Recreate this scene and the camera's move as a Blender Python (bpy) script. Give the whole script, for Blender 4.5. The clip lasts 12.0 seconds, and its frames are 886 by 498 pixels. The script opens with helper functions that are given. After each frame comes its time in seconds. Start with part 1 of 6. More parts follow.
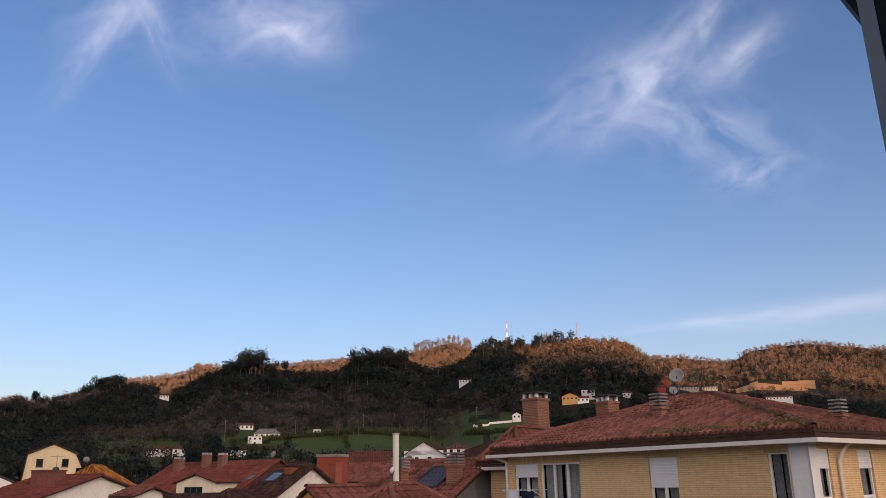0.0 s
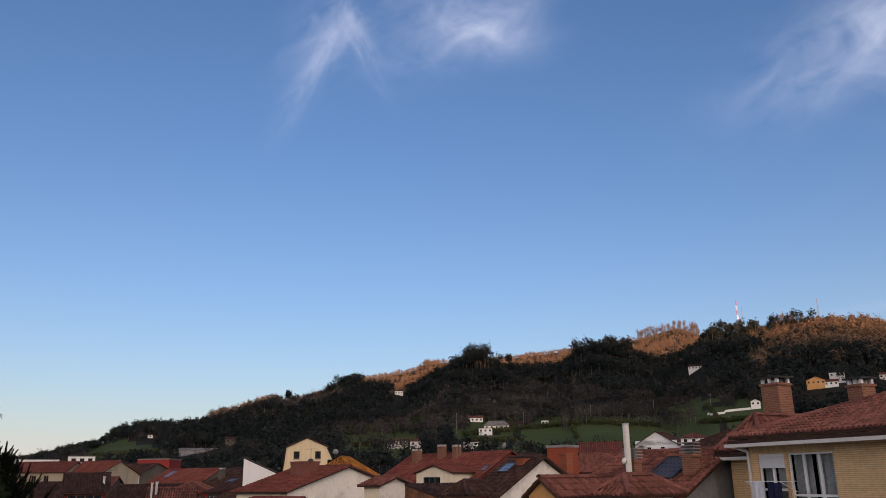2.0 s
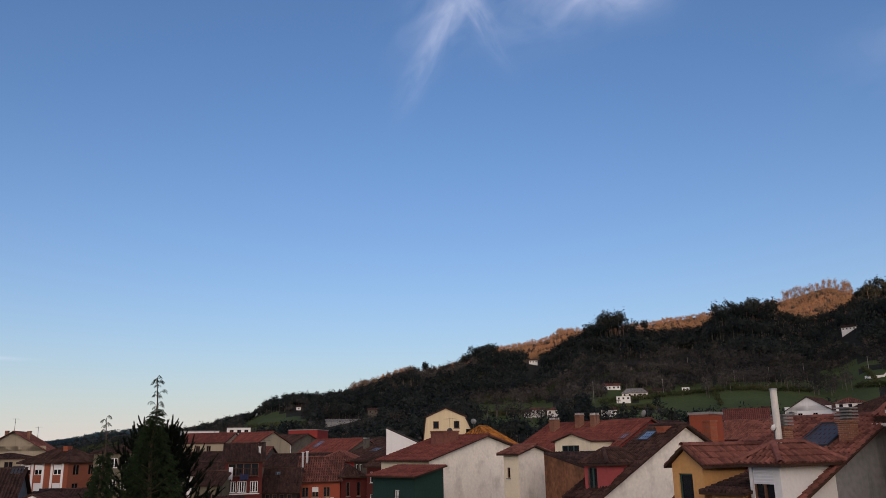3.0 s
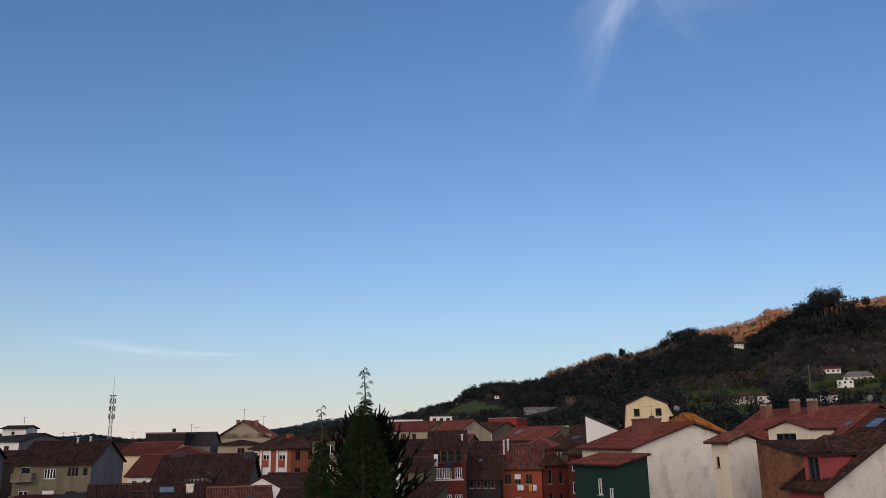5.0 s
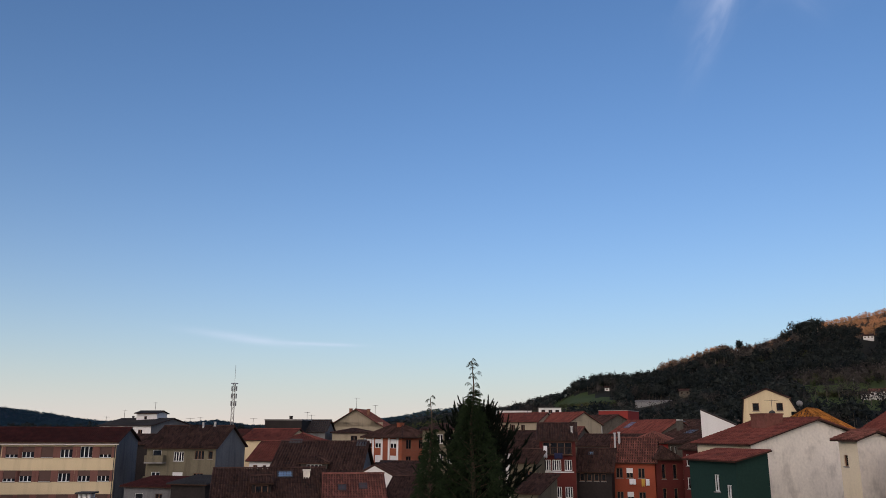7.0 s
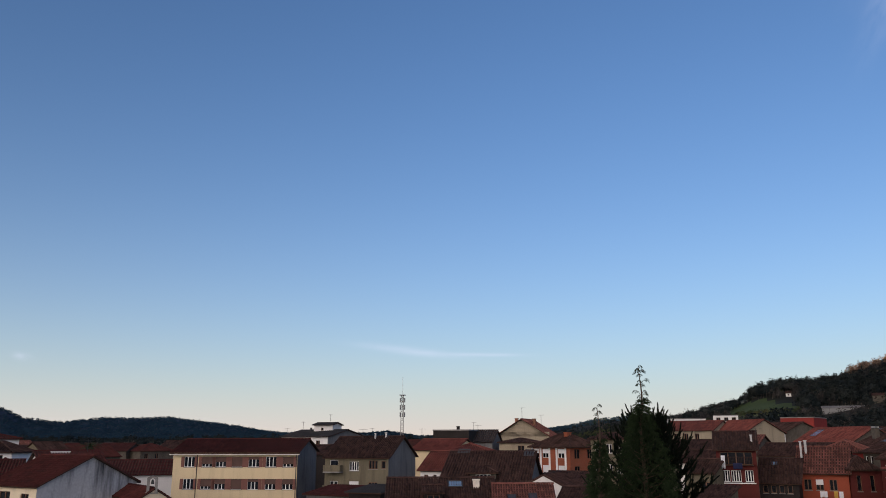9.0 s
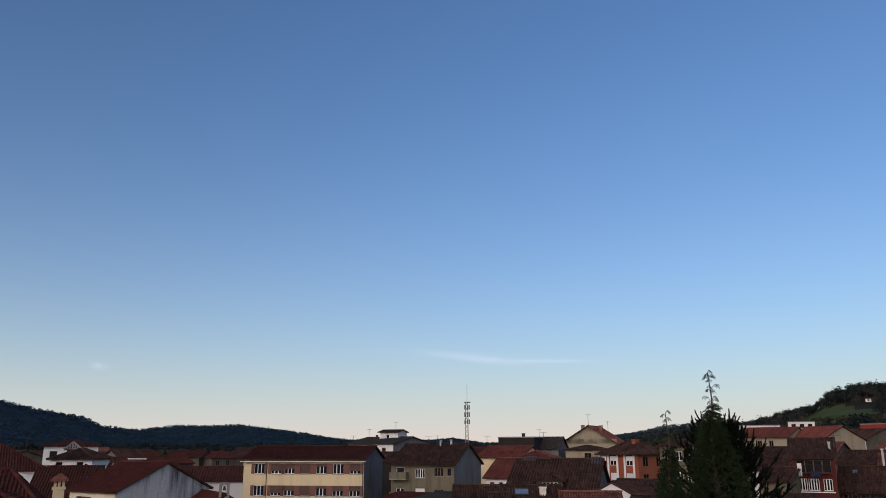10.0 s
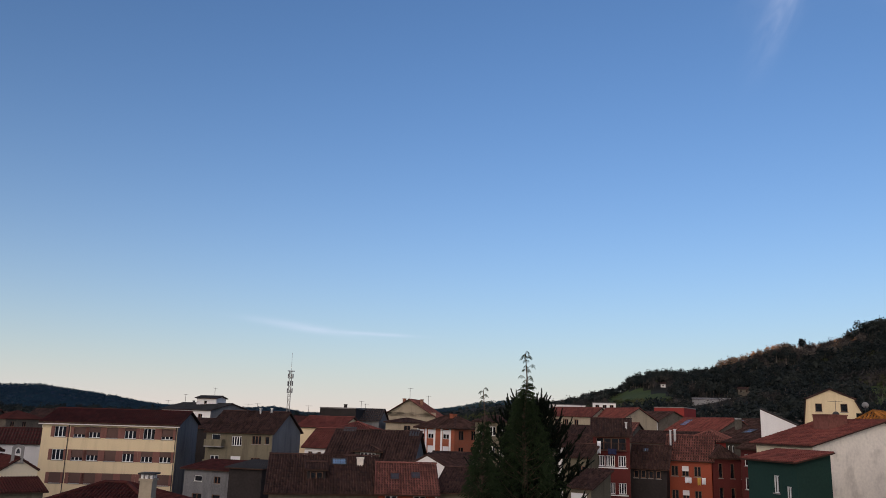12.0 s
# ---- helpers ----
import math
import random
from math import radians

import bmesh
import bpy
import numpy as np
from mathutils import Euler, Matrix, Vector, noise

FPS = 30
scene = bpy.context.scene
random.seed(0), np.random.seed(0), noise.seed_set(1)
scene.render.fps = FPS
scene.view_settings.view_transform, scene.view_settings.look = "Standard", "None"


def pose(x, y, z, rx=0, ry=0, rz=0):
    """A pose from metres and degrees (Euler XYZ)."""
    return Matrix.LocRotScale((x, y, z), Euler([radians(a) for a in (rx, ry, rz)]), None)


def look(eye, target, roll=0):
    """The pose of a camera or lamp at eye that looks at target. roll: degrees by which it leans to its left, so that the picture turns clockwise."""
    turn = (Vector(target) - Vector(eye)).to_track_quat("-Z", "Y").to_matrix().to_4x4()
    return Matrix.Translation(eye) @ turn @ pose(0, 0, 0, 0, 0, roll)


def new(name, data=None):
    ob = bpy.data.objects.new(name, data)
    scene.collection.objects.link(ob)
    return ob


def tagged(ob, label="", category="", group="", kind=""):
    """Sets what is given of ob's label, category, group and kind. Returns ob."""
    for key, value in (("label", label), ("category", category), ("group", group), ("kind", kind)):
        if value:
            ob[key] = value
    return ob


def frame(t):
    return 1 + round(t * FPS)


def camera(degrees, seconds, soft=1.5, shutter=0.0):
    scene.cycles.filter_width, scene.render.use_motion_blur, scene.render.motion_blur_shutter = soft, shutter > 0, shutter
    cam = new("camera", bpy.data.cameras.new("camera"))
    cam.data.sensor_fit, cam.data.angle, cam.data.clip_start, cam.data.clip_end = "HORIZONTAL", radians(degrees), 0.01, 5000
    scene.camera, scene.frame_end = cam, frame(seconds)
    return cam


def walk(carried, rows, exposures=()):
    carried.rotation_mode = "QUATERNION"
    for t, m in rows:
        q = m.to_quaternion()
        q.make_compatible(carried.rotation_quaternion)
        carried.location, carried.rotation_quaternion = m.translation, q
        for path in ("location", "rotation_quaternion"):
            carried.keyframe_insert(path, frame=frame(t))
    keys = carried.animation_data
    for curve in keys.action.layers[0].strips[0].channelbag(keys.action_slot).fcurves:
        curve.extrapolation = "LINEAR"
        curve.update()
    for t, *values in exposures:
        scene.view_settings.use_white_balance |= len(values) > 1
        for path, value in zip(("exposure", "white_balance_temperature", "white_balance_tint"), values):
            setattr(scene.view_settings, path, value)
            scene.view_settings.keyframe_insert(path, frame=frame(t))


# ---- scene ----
# ---- the camera, turning at a high open window ----
cam = camera(59.15, 12.0, soft=0.85)
PATH = (
    (0.0, pose(0, 0, 13.0, 106.68, 0.87, -1.59)),
    (0.5, pose(0, 0, 13.0, 106.60, 0.94, 1.76)),
    (1.0, pose(0, 0, 13.0, 106.63, 1.02, 5.92)),
    (1.5, pose(0, 0, 13.0, 106.59, 0.83, 10.17)),
    (2.0, pose(0, 0, 13.0, 106.28, 0.76, 14.63)),
    (2.5, pose(0, 0, 13.0, 105.25, 0.57, 19.79)),
    (3.0, pose(0, 0, 13.0, 104.29, 1.02, 24.42)),
    (3.5, pose(0, 0, 13.0, 103.94, 1.30, 28.51)),
    (5.5, pose(0, 0, 13.0, 103.58, 0.46, 40.93)),
    (6.0, pose(0, 0, 13.0, 103.37, -0.09, 42.69)),
    (6.5, pose(0, 0, 13.0, 103.13, -0.40, 44.25)),
    (7.0, pose(0, 0, 13.0, 103.10, -0.14, 46.34)),
    (9.0, pose(0, 0, 13.0, 103.78, 0.14, 58.20)),
    (9.5, pose(0, 0, 13.0, 104.12, 0.39, 60.87)),
    (10.0, pose(0, 0, 13.0, 104.29, 0.13, 62.84)),
    (10.5, pose(0, 0, 13.0, 103.79, -0.89, 62.99)),
    (11.0, pose(0, 0, 13.0, 102.89, -1.26, 59.57)),
    (11.5, pose(0, 0, 13.0, 102.42, -1.44, 54.62)),
    (12.0, pose(0, 0, 13.0, 102.45, -1.69, 50.11)),
)
walk(cam, PATH, ((0.0, 1.52, 9200, 27), (1.2, 1.38, 8800, 25), (2.5, 1.25, 8700, 24), (3.5, 1.22, 8400, 22), (5.5, 1.27, 8350, 21), (12.0, 1.27, 8350, 21)))

SKY_STRENGTH, SUN_STRENGTH = 0.15, 2.6
SKY_AIR, SKY_DUST, SKY_OZONE = 0.8, 1.2, 3.5
SKY_TINT, CLOUD = (0.9, 0.97, 1.03, 1), (1.8, 2.4, 3.5, 1)
HAZE, HAZE_AMOUNT, HAZE_DEPTH = (1.8, 2.42, 2.95, 1), 0.85, 6.5
LOW_HAZE, LOW_AMOUNT, LOW_DEPTH = (1.82, 1.76, 1.74, 1), 0.85, 1.7
# added glow behind the viewpoint that brightens the town
FILL_GLOW = (4.4, 4.1, 3.7, 1)

# A hill town seen from a high window at dusk: x east, y north, metres; bearings run to the left of north
EYE = 13.0


def at(bearing, dist, z=0.0):
    """The place at a bearing (degrees to the left of north) and a distance from the window."""
    a = radians(bearing)
    return Vector((-math.sin(a) * dist, math.cos(a) * dist, z))


# ---- world, sun ----
SUN_BEARING, SUN_HEIGHT = 205.0, 3.5
world = bpy.data.worlds.new("evening_sky")
scene.world = world
world.use_nodes = True
wn, wl = world.node_tree.nodes, world.node_tree.links
wn.clear()


def wnode(kind, data_type="", blend_type=""):
    n = wn.new(kind)
    if data_type:
        n.data_type = data_type
    if blend_type:
        n.blend_type = blend_type
    return n


def wmath(op, a, b=None, c=None):
    n = wn.new("ShaderNodeMath")
    n.operation = op
    for i, v in enumerate((a, b, c)):
        if v is None:
            continue
        if isinstance(v, (int, float)):
            n.inputs[i].default_value = v
        else:
            wl.new(v, n.inputs[i])
    return n.outputs[0]


sky = wnode("ShaderNodeTexSky")
sky.sky_type, sky.sun_disc = "NISHITA", False
sky.sun_elevation = radians(SUN_HEIGHT)
sky.sun_rotation = radians(-SUN_BEARING)
sky.altitude, sky.air_density, sky.dust_density, sky.ozone_density = 100, SKY_AIR, SKY_DUST, SKY_OZONE
coords = wnode("ShaderNodeTexCoord")
sep = wnode("ShaderNodeSeparateXYZ")
wl.new(coords.outputs["Generated"], sep.inputs[0])
# bearing and height of the looked-at piece of sky, in degrees
sky_az = wmath("MULTIPLY", wmath("ARCTAN2", wmath("MULTIPLY", sep.outputs[0], -1.0), sep.outputs[1]), 57.29578)
sky_el = wmath("MULTIPLY", wmath("ARCSINE", sep.outputs[2]), 57.29578)


def cirrus(az, el, wide, high, lean, scale, stretch, low, seed):
    """A wisp of high cloud: drawn-out noise inside a soft oval. lean: degrees by which its streaks rise to the right."""
    c, s = math.cos(radians(lean)), math.sin(radians(lean))
    dx = wmath("MULTIPLY", wmath("SUBTRACT", sky_az, az), -1.0)
    dy = wmath("SUBTRACT", sky_el, el)
    along = wmath("ADD", wmath("MULTIPLY", dx, c), wmath("MULTIPLY", dy, s))
    across = wmath("SUBTRACT", wmath("MULTIPLY", dy, c), wmath("MULTIPLY", dx, s))
    oval = wmath("ADD", wmath("POWER", wmath("DIVIDE", along, wide), 2.0), wmath("POWER", wmath("DIVIDE", across, high), 2.0))
    mask = wmath("EXPONENT", wmath("MULTIPLY", oval, -1.0))
    put = wnode("ShaderNodeCombineXYZ")
    wl.new(wmath("DIVIDE", along, stretch), put.inputs[0])
    wl.new(across, put.inputs[1])
    put.inputs[2].default_value = seed
    n = wnode("ShaderNodeTexNoise")
    n.inputs["Scale"].default_value, n.inputs["Detail"].default_value, n.inputs["Roughness"].default_value = scale, 4.5, 0.5
    n.inputs["Distortion"].default_value = 0.5
    wl.new(put.outputs[0], n.inputs["Vector"])
    body = wnode("ShaderNodeMapRange")
    body.inputs["From Min"].default_value, body.inputs["From Max"].default_value = low, low + 0.52
    wl.new(n.outputs["Fac"], body.inputs["Value"])
    return wmath("MULTIPLY", mask, body.outputs[0])


wisps = [
    cirrus(24.6, 29.0, 3.6, 0.9, 58, 0.7, 3.0, 0.26, 4.0),
    cirrus(21.0, 31.0, 3.0, 0.8, -55, 0.8, 3.0, 0.43, 7.0),
    cirrus(22.5, 32.5, 4.5, 2.2, 40, 0.5, 2.0, 0.36, 9.0),
    cirrus(10.6, 31.8, 3.6, 1.5, -10, 0.5, 1.6, 0.20, 1.0),
    cirrus(12.5, 32.6, 6.5, 2.6, 12, 0.45, 1.8, 0.30, 12.0),
    cirrus(-19.4, 28.6, 5.2, 1.3, 38, 0.55, 2.6, 0.24, 14.0),
    cirrus(-25.0, 28.2, 3.2, 1.2, 22, 0.6, 2.0, 0.26, 18.0),
    cirrus(-23.2, 30.8, 1.6, 0.6, 62, 0.9, 2.4, 0.24, 23.0),
    cirrus(-17.0, 27.4, 7.5, 2.6, 18, 0.45, 1.8, 0.32, 21.0),
    cirrus(-21.5, 24.0, 6.5, 2.6, -30, 0.45, 1.8, 0.40, 33.0),
    cirrus(-25.0, 20.3, 2.4, 1.0, 10, 0.8, 1.6, 0.36, 36.0),
    cirrus(-28.0, 10.5, 10.0, 0.8, 2, 0.4, 4.0, 0.34, 27.0),
    cirrus(-24.0, 10.6, 8.0, 0.3, 3, 0.5, 5.0, 0.36, 29.0),
    cirrus(60.6, 6.35, 3.0, 0.26, -6, 0.7, 4.0, 0.12, 41.0),
    cirrus(55.0, 6.05, 2.4, 0.12, -1, 0.7, 4.0, 0.2, 51.0),
    cirrus(86.4, 5.3, 0.5, 0.22, -10, 1.2, 1.5, 0.2, 61.0),
]
total = wisps[0]
for w in wisps[1:]:
    total = wmath("ADD", total, w)
total = wmath("MINIMUM", wmath("MULTIPLY", total, 0.46), 0.55)
tint = wnode("ShaderNodeMix", data_type="RGBA", blend_type="MULTIPLY")
tint.inputs["Factor"].default_value = 1.0
tint.inputs[7].default_value = SKY_TINT
wl.new(sky.outputs[0], tint.inputs[6])
# pale haze that lies along the whole horizon
haze = wnode("ShaderNodeMix", data_type="RGBA")
haze.inputs[7].default_value = HAZE
wl.new(wmath("MULTIPLY", wmath("EXPONENT", wmath("MULTIPLY", wmath("MAXIMUM", sky_el, 0.0), -1.0 / HAZE_DEPTH)), HAZE_AMOUNT), haze.inputs["Factor"])
wl.new(tint.outputs[2], haze.inputs[6])
# warmer, denser band right on the horizon
low_haze = wnode("ShaderNodeMix", data_type="RGBA")
low_haze.inputs[7].default_value = LOW_HAZE
wl.new(wmath("MULTIPLY", wmath("EXPONENT", wmath("MULTIPLY", wmath("MAXIMUM", sky_el, 0.0), -1.0 / LOW_DEPTH)), LOW_AMOUNT), low_haze.inputs["Factor"])
wl.new(haze.outputs[2], low_haze.inputs[6])
# unseen fill glow added round the low sun, fading out a quarter turn away
to_sun = at(SUN_BEARING, math.cos(radians(SUN_HEIGHT)), math.sin(radians(SUN_HEIGHT)))
dotp = wnode("ShaderNodeVectorMath")
dotp.operation = "DOT_PRODUCT"
wl.new(coords.outputs["Generated"], dotp.inputs[0])
dotp.inputs[1].default_value = to_sun
glow = wnode("ShaderNodeMix", data_type="RGBA", blend_type="ADD")
glow.inputs[7].default_value = FILL_GLOW
wl.new(wmath("POWER", wmath("MAXIMUM", dotp.outputs["Value"], 0.0), 1.3), glow.inputs["Factor"])
wl.new(low_haze.outputs[2], glow.inputs[6])
cloud = wnode("ShaderNodeMix", data_type="RGBA")
cloud.inputs[7].default_value = CLOUD
wl.new(total, cloud.inputs["Factor"])
wl.new(glow.outputs[2], cloud.inputs[6])
back = wnode("ShaderNodeBackground")
back.inputs["Strength"].default_value = SKY_STRENGTH
wl.new(cloud.outputs[2], back.inputs["Color"])
wout = wnode("ShaderNodeOutputWorld")
wl.new(back.outputs[0], wout.inputs[0])

sun = new("sun", bpy.data.lights.new("sun", "SUN"))
sun.data.energy, sun.data.angle, sun.data.color = SUN_STRENGTH, radians(0.6), (1.0, 0.65, 0.43)
sun.matrix_world = look(at(SUN_BEARING, 2000 * math.cos(radians(SUN_HEIGHT)), 2000 * math.sin(radians(SUN_HEIGHT))), (0, 0, 0))

# ---- materials ----


def mat(name, base, vary=0.25, grain=6.0, blotch=0.35, rough=0.85, bump=0.25, metal=0.0, stain=0.0, stain_colour=(0.05, 0.045, 0.04), per_piece=0.0, streak=False, per_object=False):
    """A surface with grain, blotches, an optional stain that runs down, and relief. per_piece: variation from piece to piece."""
    m = bpy.data.materials.new(name)
    m.use_nodes = True
    nt = m.node_tree
    n, l = nt.nodes, nt.links
    b = n["Principled BSDF"]
    b.inputs["Roughness"].default_value, b.inputs["Metallic"].default_value = rough, metal
    if rough >= 0.8:
        b.inputs["Specular IOR Level"].default_value = 0.12
    tc = n.new("ShaderNodeTexCoord")
    fine, wide = n.new("ShaderNodeTexNoise"), n.new("ShaderNodeTexNoise")
    fine.inputs["Scale"].default_value, fine.inputs["Detail"].default_value = grain, 5
    wide.inputs["Scale"].default_value, wide.inputs["Detail"].default_value = blotch, 4
    for t in (fine, wide):
        l.new(tc.outputs["Object"], t.inputs["Vector"])
    ad = n.new("ShaderNodeMath")
    ad.operation = "ADD"
    l.new(fine.outputs["Fac"], ad.inputs[0])
    l.new(wide.outputs["Fac"], ad.inputs[1])
    last = ad.outputs[0]
    if per_piece:
        g = n.new("ShaderNodeNewGeometry")
        mm = n.new("ShaderNodeMath")
        mm.operation = "MULTIPLY_ADD"
        mm.inputs[1].default_value = per_piece
        l.new(n.new("ShaderNodeObjectInfo").outputs["Random"] if per_object else g.outputs["Random Per Island"], mm.inputs[0])
        l.new(last, mm.inputs[2])
        last = mm.outputs[0]
    mr = n.new("ShaderNodeMapRange")
    mr.inputs["From Min"].default_value, mr.inputs["From Max"].default_value = 0.6, 1.4 + per_piece
    mr.inputs["To Min"].default_value, mr.inputs["To Max"].default_value = 1 - vary, 1 + vary
    l.new(last, mr.inputs["Value"])
    mul = n.new("ShaderNodeMix")
    mul.data_type, mul.blend_type = "RGBA", "MULTIPLY"
    mul.inputs["Factor"].default_value = 1.0
    mul.inputs[6].default_value = (*base, 1)
    l.new(mr.outputs[0], mul.inputs[7])
    col = mul.outputs[2]
    if stain:
        mp = n.new("ShaderNodeMapping")
        mp.inputs["Scale"].default_value = (1.3, 1.3, 0.16 if streak else 0.8)
        l.new(tc.outputs["Object"], mp.inputs["Vector"])
        sn = n.new("ShaderNodeTexNoise")
        sn.inputs["Scale"].default_value, sn.inputs["Detail"].default_value, sn.inputs["Roughness"].default_value = 0.9, 7, 0.62
        l.new(mp.outputs[0], sn.inputs["Vector"])
        sr = n.new("ShaderNodeMapRange")
        sr.inputs["From Min"].default_value, sr.inputs["From Max"].default_value = 0.5, 0.72
        sr.inputs["To Max"].default_value = stain
        l.new(sn.outputs["Fac"], sr.inputs["Value"])
        sm = n.new("ShaderNodeMix")
        sm.data_type = "RGBA"
        sm.inputs[7].default_value = (*stain_colour, 1)
        l.new(sr.outputs[0], sm.inputs["Factor"])
        l.new(col, sm.inputs[6])
        col = sm.outputs[2]
    l.new(col, b.inputs["Base Color"])
    if bump:
        bn = n.new("ShaderNodeBump")
        bn.inputs["Strength"].default_value, bn.inputs["Distance"].default_value = bump, 0.03
        l.new(fine.outputs["Fac"], bn.inputs["Height"])
        l.new(bn.outputs[0], b.inputs["Normal"])
    return m


def brick_mat(name, one, two, mortar, w=0.24, h=0.075):
    """Coursed brickwork of real size, with joints sunk a little; it follows the wall by its own flat coordinates."""
    m = mat(name, one, vary=0.15)
    n, l = m.node_tree.nodes, m.node_tree.links
    b = n["Principled BSDF"]
    uv = n.new("ShaderNodeUVMap")
    br = n.new("ShaderNodeTexBrick")
    br.inputs["Color1"].default_value, br.inputs["Color2"].default_value, br.inputs["Mortar"].default_value = (*one, 1), (*two, 1), (*mortar, 1)
    br.inputs["Scale"].default_value = 1.0
    br.inputs["Brick Width"].default_value, br.inputs["Row Height"].default_value = w, h
    br.inputs["Mortar Size"].default_value, br.inputs["Mortar Smooth"].default_value = 0.012, 0.3
    l.new(uv.outputs[0], br.inputs["Vector"])
    old = b.inputs["Base Color"].links[0].from_node
    old.inputs[6].default_value = (1, 1, 1, 1)
    l.new(br.outputs["Color"], old.inputs[6])
    bp = n.new("ShaderNodeBump")
    bp.invert = True
    bp.inputs["Strength"].default_value, bp.inputs["Distance"].default_value = 0.8, 0.02
    l.new(br.outputs["Fac"], bp.inputs["Height"])
    l.new(bp.outputs[0], b.inputs["Normal"])
    return m


TILE_RED = mat("clay_tile_red", (0.19, 0.072, 0.057), 0.7, 7, 0.6, 0.92, 0.2, stain=0.75, stain_colour=(0.05, 0.026, 0.021), per_piece=0.7)
TILE_BRIGHT = mat("clay_tile_bright", (0.175, 0.052, 0.042), 0.55, 7, 0.5, 0.92, 0.2, stain=0.7, stain_colour=(0.075, 0.034, 0.027), per_piece=0.5)
TILE_BROWN = mat("clay_tile_brown", (0.057, 0.031, 0.026), 0.85, 5, 0.6, 0.93, 0.2, stain=0.7, stain_colour=(0.022, 0.018, 0.017), per_piece=0.8)
TILE_MOSS = mat("clay_tile_mossy", (0.33, 0.125, 0.03), 0.7, 3, 0.9, 0.95, 0.3, stain=0.95, stain_colour=(0.045, 0.024, 0.014), per_piece=0.9)
# maroon copy of the red tile, dusk shade put into its colour
TILE_DUSK = mat("clay_tile_dusk_maroon", (0.074, 0.021, 0.018), 0.5, 7, 0.5, 0.93, 0.2, stain=0.7, stain_colour=(0.038, 0.019, 0.017), per_piece=0.6)
TILE_PIECE = mat("single_clay_tile", (0.20, 0.078, 0.062), 0.6, 9, 0.5, 0.92, 0.2, stain=0.5, stain_colour=(0.05, 0.026, 0.021), per_piece=1.0, per_object=True)
SLATE = mat("fibre_cement_roof", (0.045, 0.043, 0.043), 0.35, 8, 0.4, 0.85, 0.2, stain=0.5)
CREAM = mat("cream_render", (0.700, 0.56, 0.36), 0.1, 8, 0.3, 0.9, 0.15, stain=0.25, stain_colour=(0.3, 0.23, 0.15), streak=True)
CREAM_PALE = mat("pale_cream_render", (0.744, 0.636, 0.468), 0.1, 8, 0.3, 0.9, 0.15, stain=0.3, stain_colour=(0.3, 0.25, 0.18), streak=True)
PLASTER = mat("weathered_pale_plaster", (0.80, 0.735, 0.64), 0.14, 5, 0.25, 0.92, 0.25, stain=0.5, stain_colour=(0.33, 0.29, 0.24))
WHITE = mat("white_render", (0.74, 0.73, 0.71), 0.08, 8, 0.3, 0.9, 0.12, stain=0.25, stain_colour=(0.42, 0.4, 0.38), streak=True)
GREY = mat("grey_cement_render", (0.165, 0.167, 0.17), 0.3, 5, 0.3, 0.93, 0.3, stain=0.7, stain_colour=(0.075, 0.075, 0.075), streak=True)
GREY_PALE = mat("stained_grey_cement", (0.25, 0.255, 0.26), 0.22, 5, 0.3, 0.93, 0.3, stain=0.85, stain_colour=(0.08, 0.08, 0.08), streak=True)
GREY_LIGHT = mat("streaked_pale_grey_cement", (0.42, 0.43, 0.45), 0.2, 5, 0.3, 0.93, 0.3, stain=0.95, stain_colour=(0.05, 0.05, 0.055), streak=True)
BEIGE = mat("old_beige_render", (0.34, 0.285, 0.21), 0.2, 6, 0.3, 0.92, 0.25, stain=0.5, stain_colour=(0.16, 0.13, 0.1), streak=True)
OLIVE = mat("dirty_olive_render", (0.155, 0.135, 0.095), 0.25, 6, 0.3, 0.92, 0.25, stain=0.75, stain_colour=(0.07, 0.06, 0.045), streak=True)
GREEN = mat("dark_green_render", (0.014, 0.042, 0.035), 0.15, 7, 0.3, 0.85, 0.15, stain=0.3, stain_colour=(0.02, 0.05, 0.04), streak=True)
RED = mat("red_render", (0.27, 0.04, 0.034), 0.15, 7, 0.3, 0.88, 0.15, stain=0.3, stain_colour=(0.16, 0.04, 0.035), streak=True)
PINK = mat("raspberry_render", (0.38, 0.075, 0.075), 0.12, 7, 0.3, 0.88, 0.15, stain=0.25, stain_colour=(0.25, 0.07, 0.07), streak=True)
ORANGE = mat("orange_render", (0.30, 0.07, 0.04), 0.15, 7, 0.3, 0.88, 0.15, stain=0.25, stain_colour=(0.25, 0.07, 0.035), streak=True)
YELLOW = mat("ochre_yellow_render", (0.60, 0.31, 0.125), 0.15, 7, 0.3, 0.88, 0.15, stain=0.2, stain_colour=(0.4, 0.22, 0.08), streak=True)
DARKRED = mat("oxblood_render", (0.105, 0.024, 0.021), 0.18, 7, 0.3, 0.88, 0.15, stain=0.3, stain_colour=(0.07, 0.025, 0.02), streak=True)
STONE = mat("old_stone_wall", (0.10, 0.087, 0.072), 0.4, 3, 0.6, 0.93, 0.5, stain=0.5, stain_colour=(0.13, 0.11, 0.09))
RUST = mat("rusty_red_cladding", (0.27, 0.11, 0.055), 0.6, 3.5, 0.6, 0.93, 0.4, stain=0.6, stain_colour=(0.09, 0.045, 0.03))
TIMBER = mat("dark_brown_cladding", (0.03, 0.025, 0.024), 0.3, 4, 0.5, 0.8, 0.3)
BRICK_Y = brick_mat("yellow_brick", (0.85, 0.555, 0.31), (0.78, 0.495, 0.265), (0.58, 0.385, 0.21), 0.5, 0.065)
BRICK_R = brick_mat("red_brick", (0.31, 0.115, 0.065), (0.22, 0.08, 0.05), (0.30, 0.2, 0.15), 0.25, 0.07)
